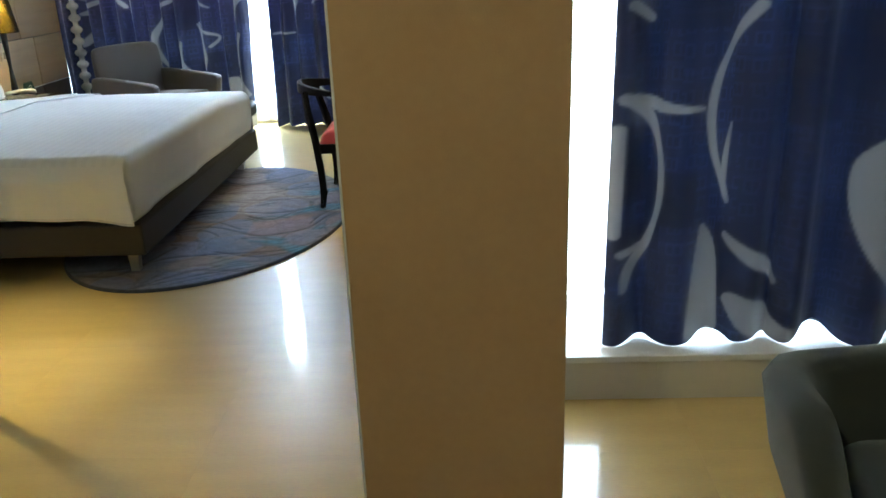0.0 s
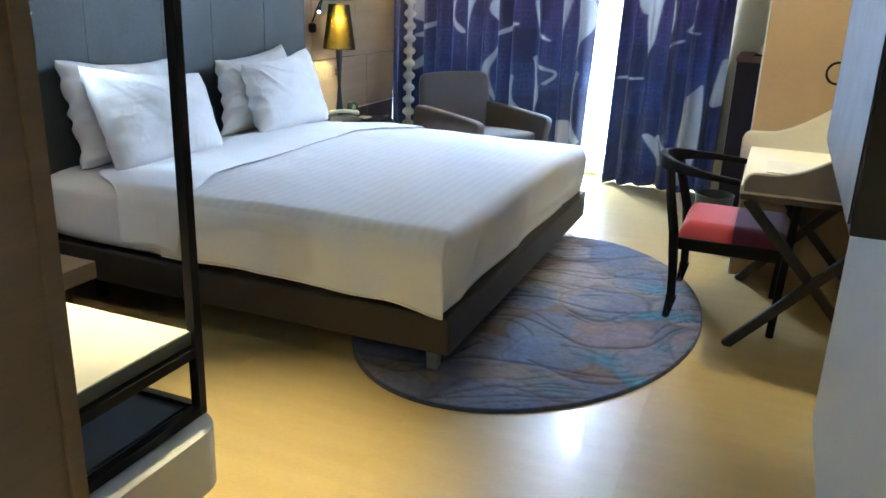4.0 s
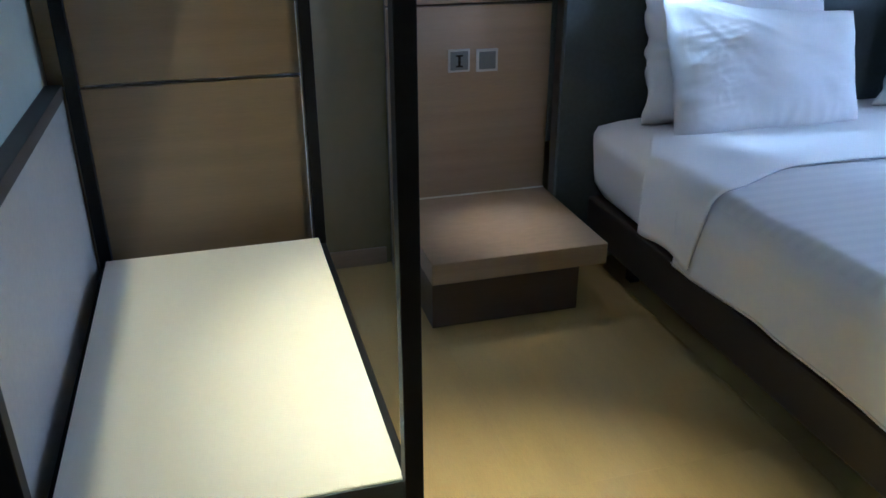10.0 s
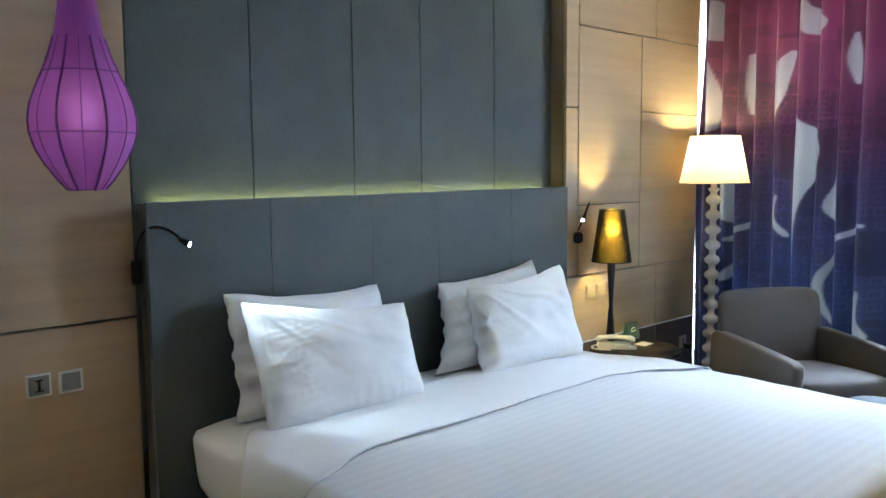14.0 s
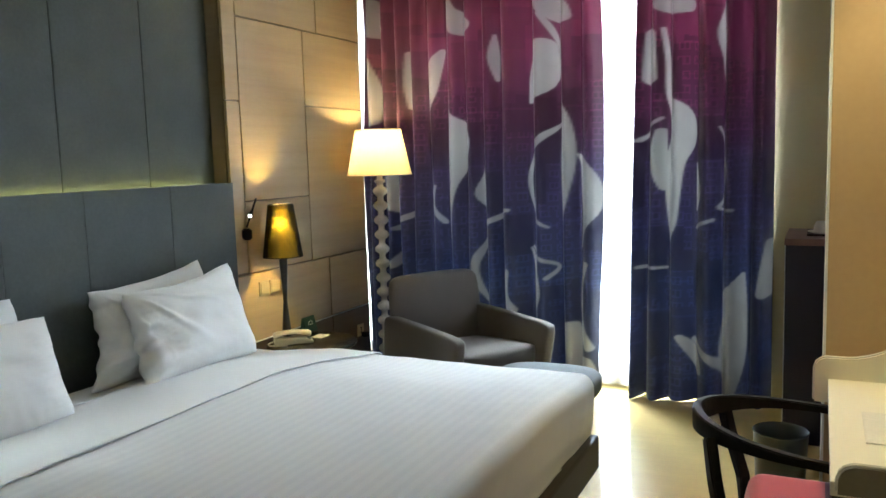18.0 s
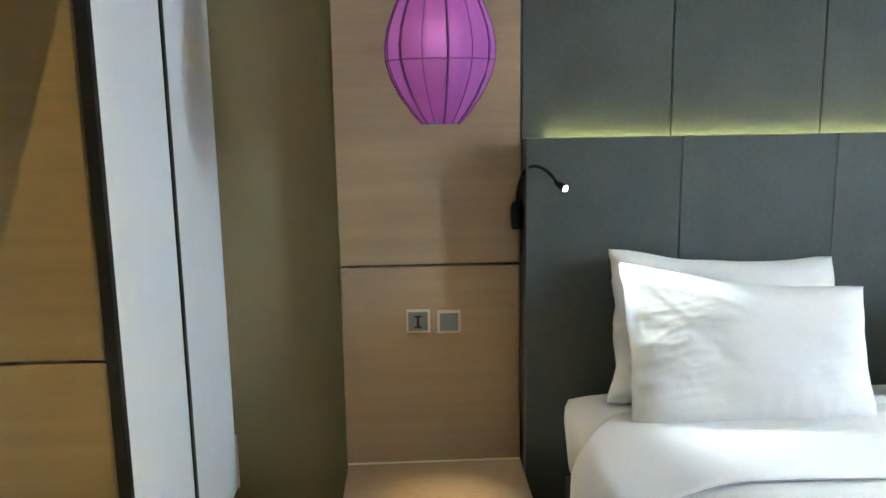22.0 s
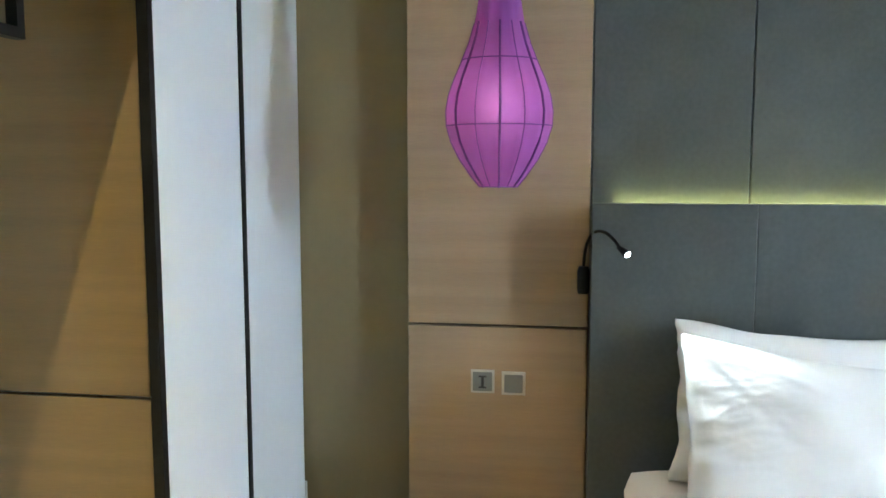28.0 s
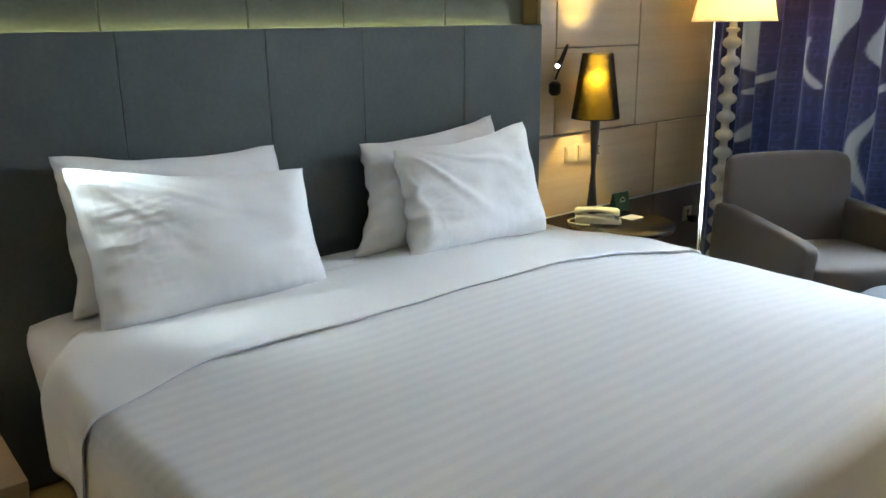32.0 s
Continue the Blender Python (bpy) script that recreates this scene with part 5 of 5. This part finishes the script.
def curtain(name, label, x0, x1, y, z0, z1, folds, depth, leaves, strokes, seed, dusk=0.0, back=0.0, lean=None, hem=None):
    nu, nv = int((x1 - x0) / 0.0058), int((z1 - z0) / 0.0075)
    u, v = np.meshgrid(np.linspace(0, 1, nu + 1), np.linspace(0, 1, nv + 1), indexing="ij")
    z = z0 + (z1 - z0) * v
    rs = np.random.RandomState(int(seed * 10) + 3)
    ph = np.cumsum(rs.uniform(0.6, 1.5, folds + 2))
    phase = np.interp(u * (folds + 1), np.arange(folds + 2), ph) / ph[-1] * folds * 2 * np.pi
    amp = depth * (0.75 + 0.4 * np.sin(u * 9 + seed)) * (1.0 - 0.25 * v)
    # pinched pleats under the heading
    head = np.clip((z - 2.55) / 0.3, 0, 1) ** 2
    x = x0 + (x1 - x0) * u + 0.35 * depth * np.sin(phase + 0.9) * (1 - 0.2 * v)
    if lean is not None:
        x = x + lean(u, z)
    yy = y + amp * np.sin(phase) * (1 - 0.6 * head) + 0.014 * head * np.sin(phase * 3) + 0.25 * amp * np.sin(phase * 2 + 0.8 + 1.5 * v) + 0.012 * np.sin(phase * 0.37 + v * 4) + 0.006 * np.sin(v * 11 + u * 30) + back * np.clip((u - 0.955) / 0.045, 0, 1) ** 1.5
    zz = z + (v < 0.004) * 0.006 * np.sin(phase)
    if hem is not None:
        zz = zz + hem(x) * (1 - np.clip(v / 0.09, 0, 1)) ** 2
    verts = np.stack([x, yy, zz], -1).reshape(-1, 3)
    i, j = np.meshgrid(np.arange(nu), np.arange(nv), indexing="ij")
    k = (i * (nv + 1) + j).ravel()
    faces = np.stack([k, k + nv + 1, k + nv + 2, k + 1], -1)
    me = bpy.data.meshes.new(name)
    me.from_pydata(verts.tolist(), [], faces.tolist())
    at = me.color_attributes.new("print", "FLOAT_COLOR", "POINT")
    at.data.foreach_set("color", print_colors((x0 + (x1 - x0) * u).ravel(), z.ravel(), leaves, strokes, seed, dusk).astype(np.float32).ravel())
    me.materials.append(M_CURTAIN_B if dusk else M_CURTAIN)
    me.shade_smooth()
    ob = new(name, me)
    return tagged(ob, label, "curtain", "printed curtains")


def left_lean(u, z):
    """The wall edge hangs free of the wall at the top, and the gap edge bellies out."""
    near = np.clip(1 - u / 0.10, 0, 1) ** 2
    far = np.clip((u - 0.88) / 0.12, 0, 1) ** 2
    return near * (0.002 + 0.05 * np.clip((z - 1.7) / 0.8, 0, 1)) + far * (0.028 * np.sin(np.clip((z - 0.7) / 2.2, 0, 1) * np.pi) - 0.022 * np.clip((0.9 - z) / 0.9, 0, 1))


def right_lean(u, z):
    """The gap edge drifts inwards towards the hem."""
    return -np.clip(1 - u / 0.35, 0, 1) ** 1.5 * (0.02 + 0.062 * np.clip((2.7 - z) / 2.7, 0, 1))


curtain("curtain", "plum and navy curtain printed with pale leaves, full length", 0.022, 1.83, 4.12, 0.006, 2.93, 13, 0.064, [], PEARS_A + PEARS_B + PEARS_C + PEARS_D + PEARS_G, 1.0, lean=left_lean)
curtain("curtain", "plum and navy curtain printed with pale leaves, beside the gap", 2.14, 2.885, 4.095, 0.006, 2.93, 6, 0.062, [], PEARS_E + PEARS_F, 2.0, back=0.19, lean=right_lean)
ALCOVE_PRINT = [
    [(4.40, 1.056, 0.022), (4.523, 1.023, 0.024), (4.64, 1.013, 0.010)],
    [(4.40, 1.06, 0.018), (4.475, 0.978, 0.022), (4.529, 0.86, 0.019), (4.535, 0.706, 0.019), (4.488, 0.574, 0.021), (4.428, 0.471, 0.02), (4.413, 0.384, 0.012)],
    [(4.406, 0.525, 0.018), (4.456, 0.539, 0.016)],
    [(4.82, 1.33, 0.020), (4.733, 1.213, 0.018), (4.683, 1.114, 0.018), (4.665, 0.985, 0.018), (4.687, 0.853, 0.018), (4.745, 0.749, 0.020), (4.771, 0.696, 0.012)],
    [(4.763, 0.96, 0.008), (4.744, 0.84, 0.02), (4.745, 0.749, 0.018)],
    [(4.659, 0.61, 0.012), (4.69, 0.473, 0.055), (4.70, 0.22, 0.075)],
    [(4.775, 0.577, 0.014), (4.863, 0.485, 0.026), (4.95, 0.40, 0.02)],
    [(4.81, 0.34, 0.03), (4.89, 0.25, 0.06), (4.97, 0.20, 0.05)],
    [(4.41, 1.341, 0.018), (4.455, 1.302, 0.016)],
    [(4.387, 0.959, 0.02), (4.38, 0.60, 0.024)],
    [(5.25, 0.92, 0.016), (5.21, 0.82, 0.038), (5.21, 0.71, 0.044), (5.25, 0.55, 0.039), (5.3, 0.42, 0.022)],
    [(5.62, 0.5, 0.03), (5.66, 0.8, 0.1), (5.62, 1.2, 0.02)],
]

def alcove_hem(x):
    """The hem hangs short where the folds part above the sill."""
    return 0.034 * np.exp(-((x - 4.73) / 0.06) ** 4) + 0.042 * np.exp(-((x - 5.08) / 0.075) ** 4) + 0.03 * np.exp(-((x - 5.52) / 0.06) ** 2)


curtain("curtain", "navy curtain printed with pale stems in the alcove window, colours darkened for shade", 4.37, 6.2, -0.985, 0.187, 2.75, 10, 0.062, [(5.2, 1.8, .6, .08, -8), (4.7, 1.75, .6, .08, 10)], ALCOVE_PRINT, 3.0, dusk=1.6, hem=alcove_hem)


def sheer(x0, x1, y, z0, z1, label):
    def f(u, v):
        return (x0 + (x1 - x0) * u, y + 0.018 * math.sin(u * (x1 - x0) * 48) + 0.01 * math.sin(u * 17), z0 + (z1 - z0) * v)
    return tagged(sheet("sheer_curtain", int((x1 - x0) * 120), 6, f, M_SHEER), label, "sheer curtain")


sheer(-0.07, 2.88, 4.24, 0.03, 2.93, "thin white sheer curtain glowing with daylight")
sheer(4.17, 6.58, -0.86, 0.185, 2.75, "thin white sheer curtain in the alcove window")
for x0, x1, y, z in ((-0.05, 2.88, 4.12, 2.92), (4.2, 6.55, -0.985, 2.81)):
    tagged(part("curtain_rail", boxes((x0, x1, y - 0.015, y + 0.015, z, z + 0.025)), M_WTRIM), "white curtain rail under the ceiling", "curtain rail")

# ---- rug ----
nr, na = 140, 400
vs, fs = [(2.32, 1.18, 0.016)], []
for i in range(1, nr + 1):
    for k in range(na):
        a = 2 * math.pi * k / na
        rr = i / nr
        wob = 1 + 0.025 * math.sin(2 * a + 0.6) + 0.018 * math.sin(3 * a + 2.0)
        vs.append((2.32 + 0.785 * wob * rr * math.cos(a), 1.18 + 1.225 * wob * rr * math.sin(a), 0.016 if i < nr - 1 else (0.013 if i == nr - 1 else 0.0005)))
for k in range(na):
    fs.append((0, 1 + k, 1 + (k + 1) % na))
for i in range(nr - 1):
    for k in range(na):
        p, q = 1 + i * na + k, 1 + i * na + (k + 1) % na
        fs.append((p, p + na, q + na, q))
P = np.array(vs)
def nz(sx, sy, k):
    return np.array([noise.noise(Vector((p[0] * sx, p[1] * sy, k))) for p in P])


pal = np.array([(0.19, 0.135, 0.115), (0.065, 0.092, 0.20), (0.13, 0.12, 0.16), (0.15, 0.085, 0.075), (0.235, 0.20, 0.185), (0.055, 0.072, 0.15)])
rs = np.random.RandomState(11)
seeds = np.stack([rs.uniform(1.4, 3.25, 70), rs.uniform(-0.15, 2.6, 70)], -1)
pick = rs.randint(0, 6, 70)
wx, wy = P[:, 0] + 0.05 * nz(5.0, 5.0, 1.0), P[:, 1] + 0.05 * nz(5.0, 5.0, 6.0)
dist = np.sqrt(((wx[:, None] - seeds[None, :, 0]) * 0.75) ** 2 + ((wy[:, None] - seeds[None, :, 1]) * 1.25) ** 2)
wgt = np.exp(-dist * 55)
col = (wgt[:, :, None] * pal[pick][None]).sum(1) / wgt.sum(1)[:, None]
col = col * 0.6 + col.mean(1, keepdims=True) * np.array([1.02, 0.97, 1.06]) * 0.34
near = np.sort(dist, 1)
col = col * (0.80 + 0.20 * np.clip((near[:, 1] - near[:, 0]) / 0.03, 0, 1))[:, None]
teal = np.clip(nz(3.0, 5.0, 9.0) * 5 - 0.9, 0, 1)[:, None] * np.clip((P[:, :1] - 2.45) / 0.4, 0, 1)
col = col * (1 - teal * 0.8) + np.array([0.04, 0.17, 0.26]) * teal * 0.85
# carved leaf outlines running across the rug
bend = nz(1.6, 1.2, 2.0) * 0.9 + nz(4.0, 4.0, 4.0) * 0.12
l1 = (P[:, 1] * 3.3 - P[:, 0] * 1.3 + bend) % 1
l2 = (P[:, 1] * 3.3 - P[:, 0] * 1.3 + bend + 0.30 * np.sin(P[:, 0] * 7 + P[:, 1] * 2)) % 1
groove = np.minimum(np.clip(np.abs(l1 - 0.5) / 0.045, 0, 1), np.clip(np.abs(l2 - 0.5) / 0.05 + (nz(2.0, 2.0, 8.0) > 0.05), 0, 1))
ovals = np.array([(0.27, 0.25, 0.25), (0.10, 0.135, 0.235), (0.25, 0.22, 0.23), (0.15, 0.16, 0.24), (0.075, 0.10, 0.19), (0.20, 0.15, 0.18)])
ro = np.random.RandomState(5)
for gx in range(6):
    for gy in range(8):
        cx0 = 1.5 + 0.37 * gx + (0.18 if gy % 2 else 0.0) + ro.uniform(-0.06, 0.06)
        cy0 = -0.2 + 0.39 * gy + 0.09 * gx - 0.3 + ro.uniform(-0.05, 0.05)
        ra, rb, hue = ro.uniform(0.12, 0.20), ro.uniform(0.15, 0.25), ovals[ro.randint(0, 6)]
        rad = np.sqrt(((wx - cx0) / ra) ** 2 + ((wy - cy0) / rb) ** 2)
        inside = (np.clip((1.04 - rad) / 0.09, 0, 1) * 0.58 * (1 - teal[:, 0] * 0.6))[:, None]
        col = col * (1 - inside) + hue * inside
        ring = np.clip(1 - np.abs(rad - 1.12) / 0.07, 0, 1)[:, None]
        col = col * (1 - 0.35 * ring * (ro.uniform() < 0.6))
fine = (P[:, 1] * 14 - P[:, 0] * 6 + bend * 4 + 0.6 * np.sin(P[:, 0] * 16)) % 1
groove = np.minimum(groove, np.where(teal[:, 0] > 0.12, np.clip(np.abs(fine - 0.5) / 0.13, 0.25, 1), 1.0))
l3 = (P[:, 1] * 6.6 - P[:, 0] * 2.2 + bend * 1.7 + 0.25 * np.sin(P[:, 0] * 9 - P[:, 1] * 3)) % 1
groove = np.minimum(groove, np.where(nz(2.6, 1.8, 12.0) > 0.14, np.clip(np.abs(l3 - 0.5) / 0.07, 0.4, 1), 1.0))
mean = col.mean(1, keepdims=True)
col = np.clip(mean + (col - mean) * 1.15, 0.01, 1) * np.array([1.16, 1.19, 1.18])
edge = np.where(np.arange(len(P)) > len(P) - 2 * na, 0.3, 1.0)
col = col * edge[:, None] * (0.34 + 0.66 * groove)[:, None] * (0.92 + 0.3 * nz(45, 60, 7.0) + 0.25 * nz(12, 24, 3.0))[:, None]
P[:, 2] -= np.where(P[:, 2] > 0.014, (1 - groove) * 0.006, 0)
me = bpy.data.meshes.new("rug")
me.from_pydata(P.tolist(), [], fs)
at = me.color_attributes.new("print", "FLOAT_COLOR", "POINT")
at.data.foreach_set("color", np.hstack([col, np.ones((len(P), 1))]).astype(np.float32).ravel())
me.materials.append(M_RUG)
me.shade_smooth()
tagged(new("rug", me), "oval tufted slate and plum rug partly under the bed", "rug")

# ---- desk chair ----
ch = thing("desk_chair", "black wooden armchair with coral and plum seat at the desk", "chair", (3.17, 1.56, 0))


def flat_bar(pts, w, h):
    """Bent wooden bar of rectangular section (w across, h high)."""
    bm = bmesh.new()
    pts = [Vector(p) for p in pts]
    rings = []
    for i, p in enumerate(pts):
        d = (pts[min(i + 1, len(pts) - 1)] - pts[max(i - 1, 0)]).normalized()
        u = d.cross(Vector((0, 0, 1)))
        u = u.normalized() if u.length > 0.05 else Vector((0, 1, 0))
        v = u.cross(d)
        hh = h[i] if isinstance(h, list) else h
        rings.append([bm.verts.new(p + sx * u * w / 2 + sz * v * hh / 2) for sx, sz in ((-1, -1), (1, -1), (1, 1), (-1, 1))])
    for a, b in zip(rings, rings[1:]):
        for k in range(4):
            bm.faces.new((a[k], a[(k + 1) % 4], b[(k + 1) % 4], b[k]))
    bm.faces.new(rings[0][::-1])
    bm.faces.new(rings[-1])
    bmesh.ops.recalc_face_normals(bm, faces=bm.faces)
    long_edges = [e for e in bm.edges]
    bmesh.ops.bevel(bm, geom=long_edges, offset=0.004, segments=2, affect="EDGES", clamp_overlap=True)
    return bm


rail = []
hts = []
for k in range(25):
    a = math.pi * (k / 24) + math.pi / 2
    c, s = math.cos(a), math.sin(a)
    rail.append((3.19 + 0.375 * c, 1.56 + 0.275 * s, 0.722 + 0.028 * max(0.0, -c)))
    hts.append(0.026 + 0.045 * max(0.0, -c) ** 2)
rail = [(3.46, 1.82, 0.665), (3.33, 1.835, 0.70)] + rail + [(3.33, 1.285, 0.70), (3.46, 1.30, 0.665)]
hts = [0.024, 0.025] + hts + [0.025, 0.024]
part("back_rail", flat_bar(rail, 0.03, hts), M_BLACK, ch, "curved black arm and back rail", True, 35)
for y in (1.285, 1.835):
    part("back_leg", flat_bar([(2.945, y, 0.0), (2.962, y, 0.12), (2.955, y, 0.25), (2.935, y, 0.45), (2.895, y + (0.05 if y < 1.5 else -0.05), 0.62), (2.875, y + (0.09 if y < 1.5 else -0.09), 0.735)], 0.034, 0.04), M_BLACK, ch, "", True, 35)
    part("front_leg", flat_bar([(3.43, y + (0.0), 0.0), (3.44, y, 0.3), (3.455, y + 0.01, 0.665)], 0.03, 0.036), M_BLACK, ch, "", True, 35)
bm = boxes((2.95, 3.45, 1.30, 1.33, 0.36, 0.42), (2.95, 3.45, 1.79, 1.82, 0.36, 0.42), (2.95, 2.98, 1.33, 1.79, 0.36, 0.42), (3.42, 3.45, 1.33, 1.79, 0.36, 0.42), bev=0.004)
part("seat_frame", bm, M_BLACK, ch)


def pad(x0, x1, material, lab):
    def top(u, v):
        x, y = x0 + (x1 - x0) * u, 1.315 + 0.49 * v
        ex = min(1.0, (x - 2.95) / 0.06, (3.46 - x) / 0.06)
        ey = min(1.0, v / 0.12, (1 - v) / 0.12)
        k = math.sqrt(max(0.0, 1 - (1 - max(0.0, ex)) ** 2)) * math.sqrt(max(0.0, 1 - (1 - max(0.0, ey)) ** 2))
        return (x, y, 0.415 + 0.08 * k)
    return sheet("seat_pad", 24, 24, top, material, ch, lab, 0.0)


pad(2.95, 3.20, M_CORAL, "coral half of the padded seat")
pad(3.20, 3.46, M_PURPLE, "plum half of the padded seat")

# ---- desk ----
dk = thing("desk", "cream topped writing desk with curved gallery on black crossed legs", "desk", (3.55, 1.62, 0))
part("desktop", boxes((3.205, 3.95, 1.10, 2.11, 0.715, 0.755), bev=0.003), M_SHELF, dk)
part("apron", boxes((3.21, 3.93, 1.12, 2.09, 0.685, 0.715)), M_DKWOOD, dk)


def gallery(y0, y1, dx=0.0, dz=0.0, foot=0.665):
    """End board whose top edge curves up towards the back."""
    out = [(3.16, foot), (3.97, foot), (3.97, 1.132)]
    for k in range(24):
        s = 1 - k / 23
        out.append((3.20 + 0.75 * s, 0.832 + 0.30 * smoothstep(0.08, 0.92, s)))
    out += [(3.19, 0.830), (3.176, 0.823), (3.166, 0.811), (3.161, 0.797), (3.16, 0.78)]
    out = [(min(x + dx, 3.99), z + (dz if z > foot + 0.03 else 0.0)) for x, z in out]
    return prism(bmesh.new(), out, "y", y0, y1)


part("end_board", gallery(2.11, 2.14), M_SHELF, dk, "cream end board with a curved top")
part("end_board", gallery(1.065, 1.0985, 0.062, -0.022, 0.735), mat("taupe_laminate", (0.22, 0.20, 0.17), 0.5), dk, "taupe end board with a curved top")
for y, dx, dz, foot in ((1.0825, 0.062, -0.022, 0.735), (2.125, 0.0, 0.0, 0.665)):
    rim = [(3.158, y, foot + 0.005), (3.158, y, 0.78), (3.160, y, 0.798), (3.165, y, 0.813), (3.176, y, 0.825), (3.19, y, 0.832)]
    rim += [(3.20 + 0.75 * k / 23, y, 0.834 + 0.30 * smoothstep(0.08, 0.92, k / 23)) for k in range(24)]
    rim = [(min(x + dx, 3.985), y, z + (dz if z > foot + 0.03 else 0.0)) for x, y, z in rim]
    part("edge_tape", tube(bmesh.new(), rim, 0.006, 6), M_PLINTH, dk, "pale edge tape", True)
for y in (1.10, 2.07):
    part("crossed_leg", flat_bar([(3.24, y, 0.0), (3.86, y, 0.685)], 0.036, 0.045), M_BLACKG, dk)
    part("crossed_leg", flat_bar([(3.86, y + 0.037, 0.0), (3.24, y + 0.037, 0.685)], 0.036, 0.045), M_BLACKG, dk)
tagged(part("writing_pad", boxes((3.30, 3.62, 1.42, 1.72, 0.756, 0.760)), M_PAPER), "white paper lying on the desk", "paper")

bn = thing("waste_bin", "round dark grey waste bin beside the desk", "waste bin", (3.02, 2.55, 0))
part("body", lathe(bmesh.new(), [(0.0, 0.002), (0.105, 0.002), (0.120, 0.30), (0.124, 0.305), (0.120, 0.31), (0.114, 0.30), (0.10, 0.012), (0.0, 0.012)], 3.02, 2.80, 36, False), mat("dark_green_grey_leatherette", (0.028, 0.033, 0.032), 0.35), bn, "", True)

pc = thing("tall_cabinet", "tall aubergine lacquered cabinet with plum top beside the window wall", "cabinet", (3.5, 3.8, 0))
part("body", boxes((2.999, 3.98, 3.52, 4.10, 0.0, 1.092), bev=0.003), M_PCAB, pc)
part("edge_strip", boxes((2.996, 3.0, 3.512, 3.52, 0.0, 1.092)), M_WTRIM, pc, "thin pale edge strip")
part("top", boxes((2.994, 3.99, 3.51, 4.11, 1.092, 1.128), bev=0.002), M_PCABTOP, pc)
tr = thing("tea_tray", "dark tray with white cups on the cabinet", "tray", (3.2, 3.8, 1.13))
part("tray", boxes((3.10, 3.45, 3.65, 3.95, 1.129, 1.139), bev=0.003), M_BLACK, tr)
for x, y in ((3.17, 3.72), (3.30, 3.78)):
    cu = thing("cup", "white porcelain cup upside down on a saucer", "cup", (x, y, 1.14), "cups on the tray")
    part("saucer", lathe(bmesh.new(), [(0.0, 1.140), (0.04, 1.140), (0.068, 1.150), (0.066, 1.153), (0.0, 1.146)], x, y, 24, False), M_PAPER, cu, "", True)
    part("body", lathe(bmesh.new(), [(0.04, 1.150), (0.036, 1.18), (0.024, 1.205), (0.0, 1.207)], x, y, 24, False), M_PAPER, cu, "", True)

# ---- television ----
tv = thing("television", "flat black television on a wall bracket, seen edge on", "television", (3.52, -0.1, 1.08))
tvb = part("body", boxes((3.470, 3.545, -0.74, 0.44, 1.068, 1.78), bev=0.006), M_TVBACK, tv)
part("screen", boxes((3.465, 3.469, -0.72, 0.42, 1.09, 1.76)), M_BLACKG, tvb)
part("bracket", boxes((3.545, 3.606, -0.30, 0.05, 1.30, 1.60)), M_BLACK, tv)
hk = thing("cable_loop", "thin black cable loop hanging beside the television", "cable", (3.47, 0.46, 1.3))
part("loop", tube(bmesh.new(), [(3.465 + 0.035 * math.cos(k / 3), 0.455, 1.30 + 0.035 * math.sin(k / 3)) for k in range(20)] + [(3.47, 0.452, 1.27), (3.50, 0.446, 1.26)], 0.004, 6), M_BLACK, hk)

# ---- ceiling fittings ----
for x, y in ((1.585, -0.760), (3.0, -3.9), (3.36, 1.78)):
    dl = thing("ceiling_downlight", "small recessed ceiling downlight with white ring", "downlight", (x, y, CEIL - 0.01), "ceiling downlights")
    part("ring", lathe(bmesh.new(), [(0.045, CEIL - 0.012), (0.058, CEIL - 0.008), (0.060, CEIL - 0.001), (0.045, CEIL - 0.001), (0.043, CEIL - 0.008)], x, y, 28, False), M_WTRIM, dl)
    part("lens", lathe(bmesh.new(), [(0.0, CEIL - 0.006), (0.030, CEIL - 0.006)], x, y, 24, False), M_DLENS, dl)

# ---- floor tiles ----
TS = 0.8
tile_me = {}


def tile_mesh(w, h):
    key = (round(w, 3), round(h, 3))
    if key not in tile_me:
        bm = box(bmesh.new(), 0.0001, w - 0.0001, 0.0001, h - 0.0001, -0.010, 0.0, 0.00025, 1)
        me = bpy.data.meshes.new("tile")
        bm.to_mesh(me)
        bm.free()
        me.materials.append(M_FLOOR)
        tile_me[key] = me
    return tile_me[key]


x = -0.2
while x < 6.65:
    y = -6.2
    while y < 4.6:
        o = new("tile", tile_mesh(TS, TS))
        o.location = (x, y, 0.0)
        o.parent = floor
        y += TS
    x += TS
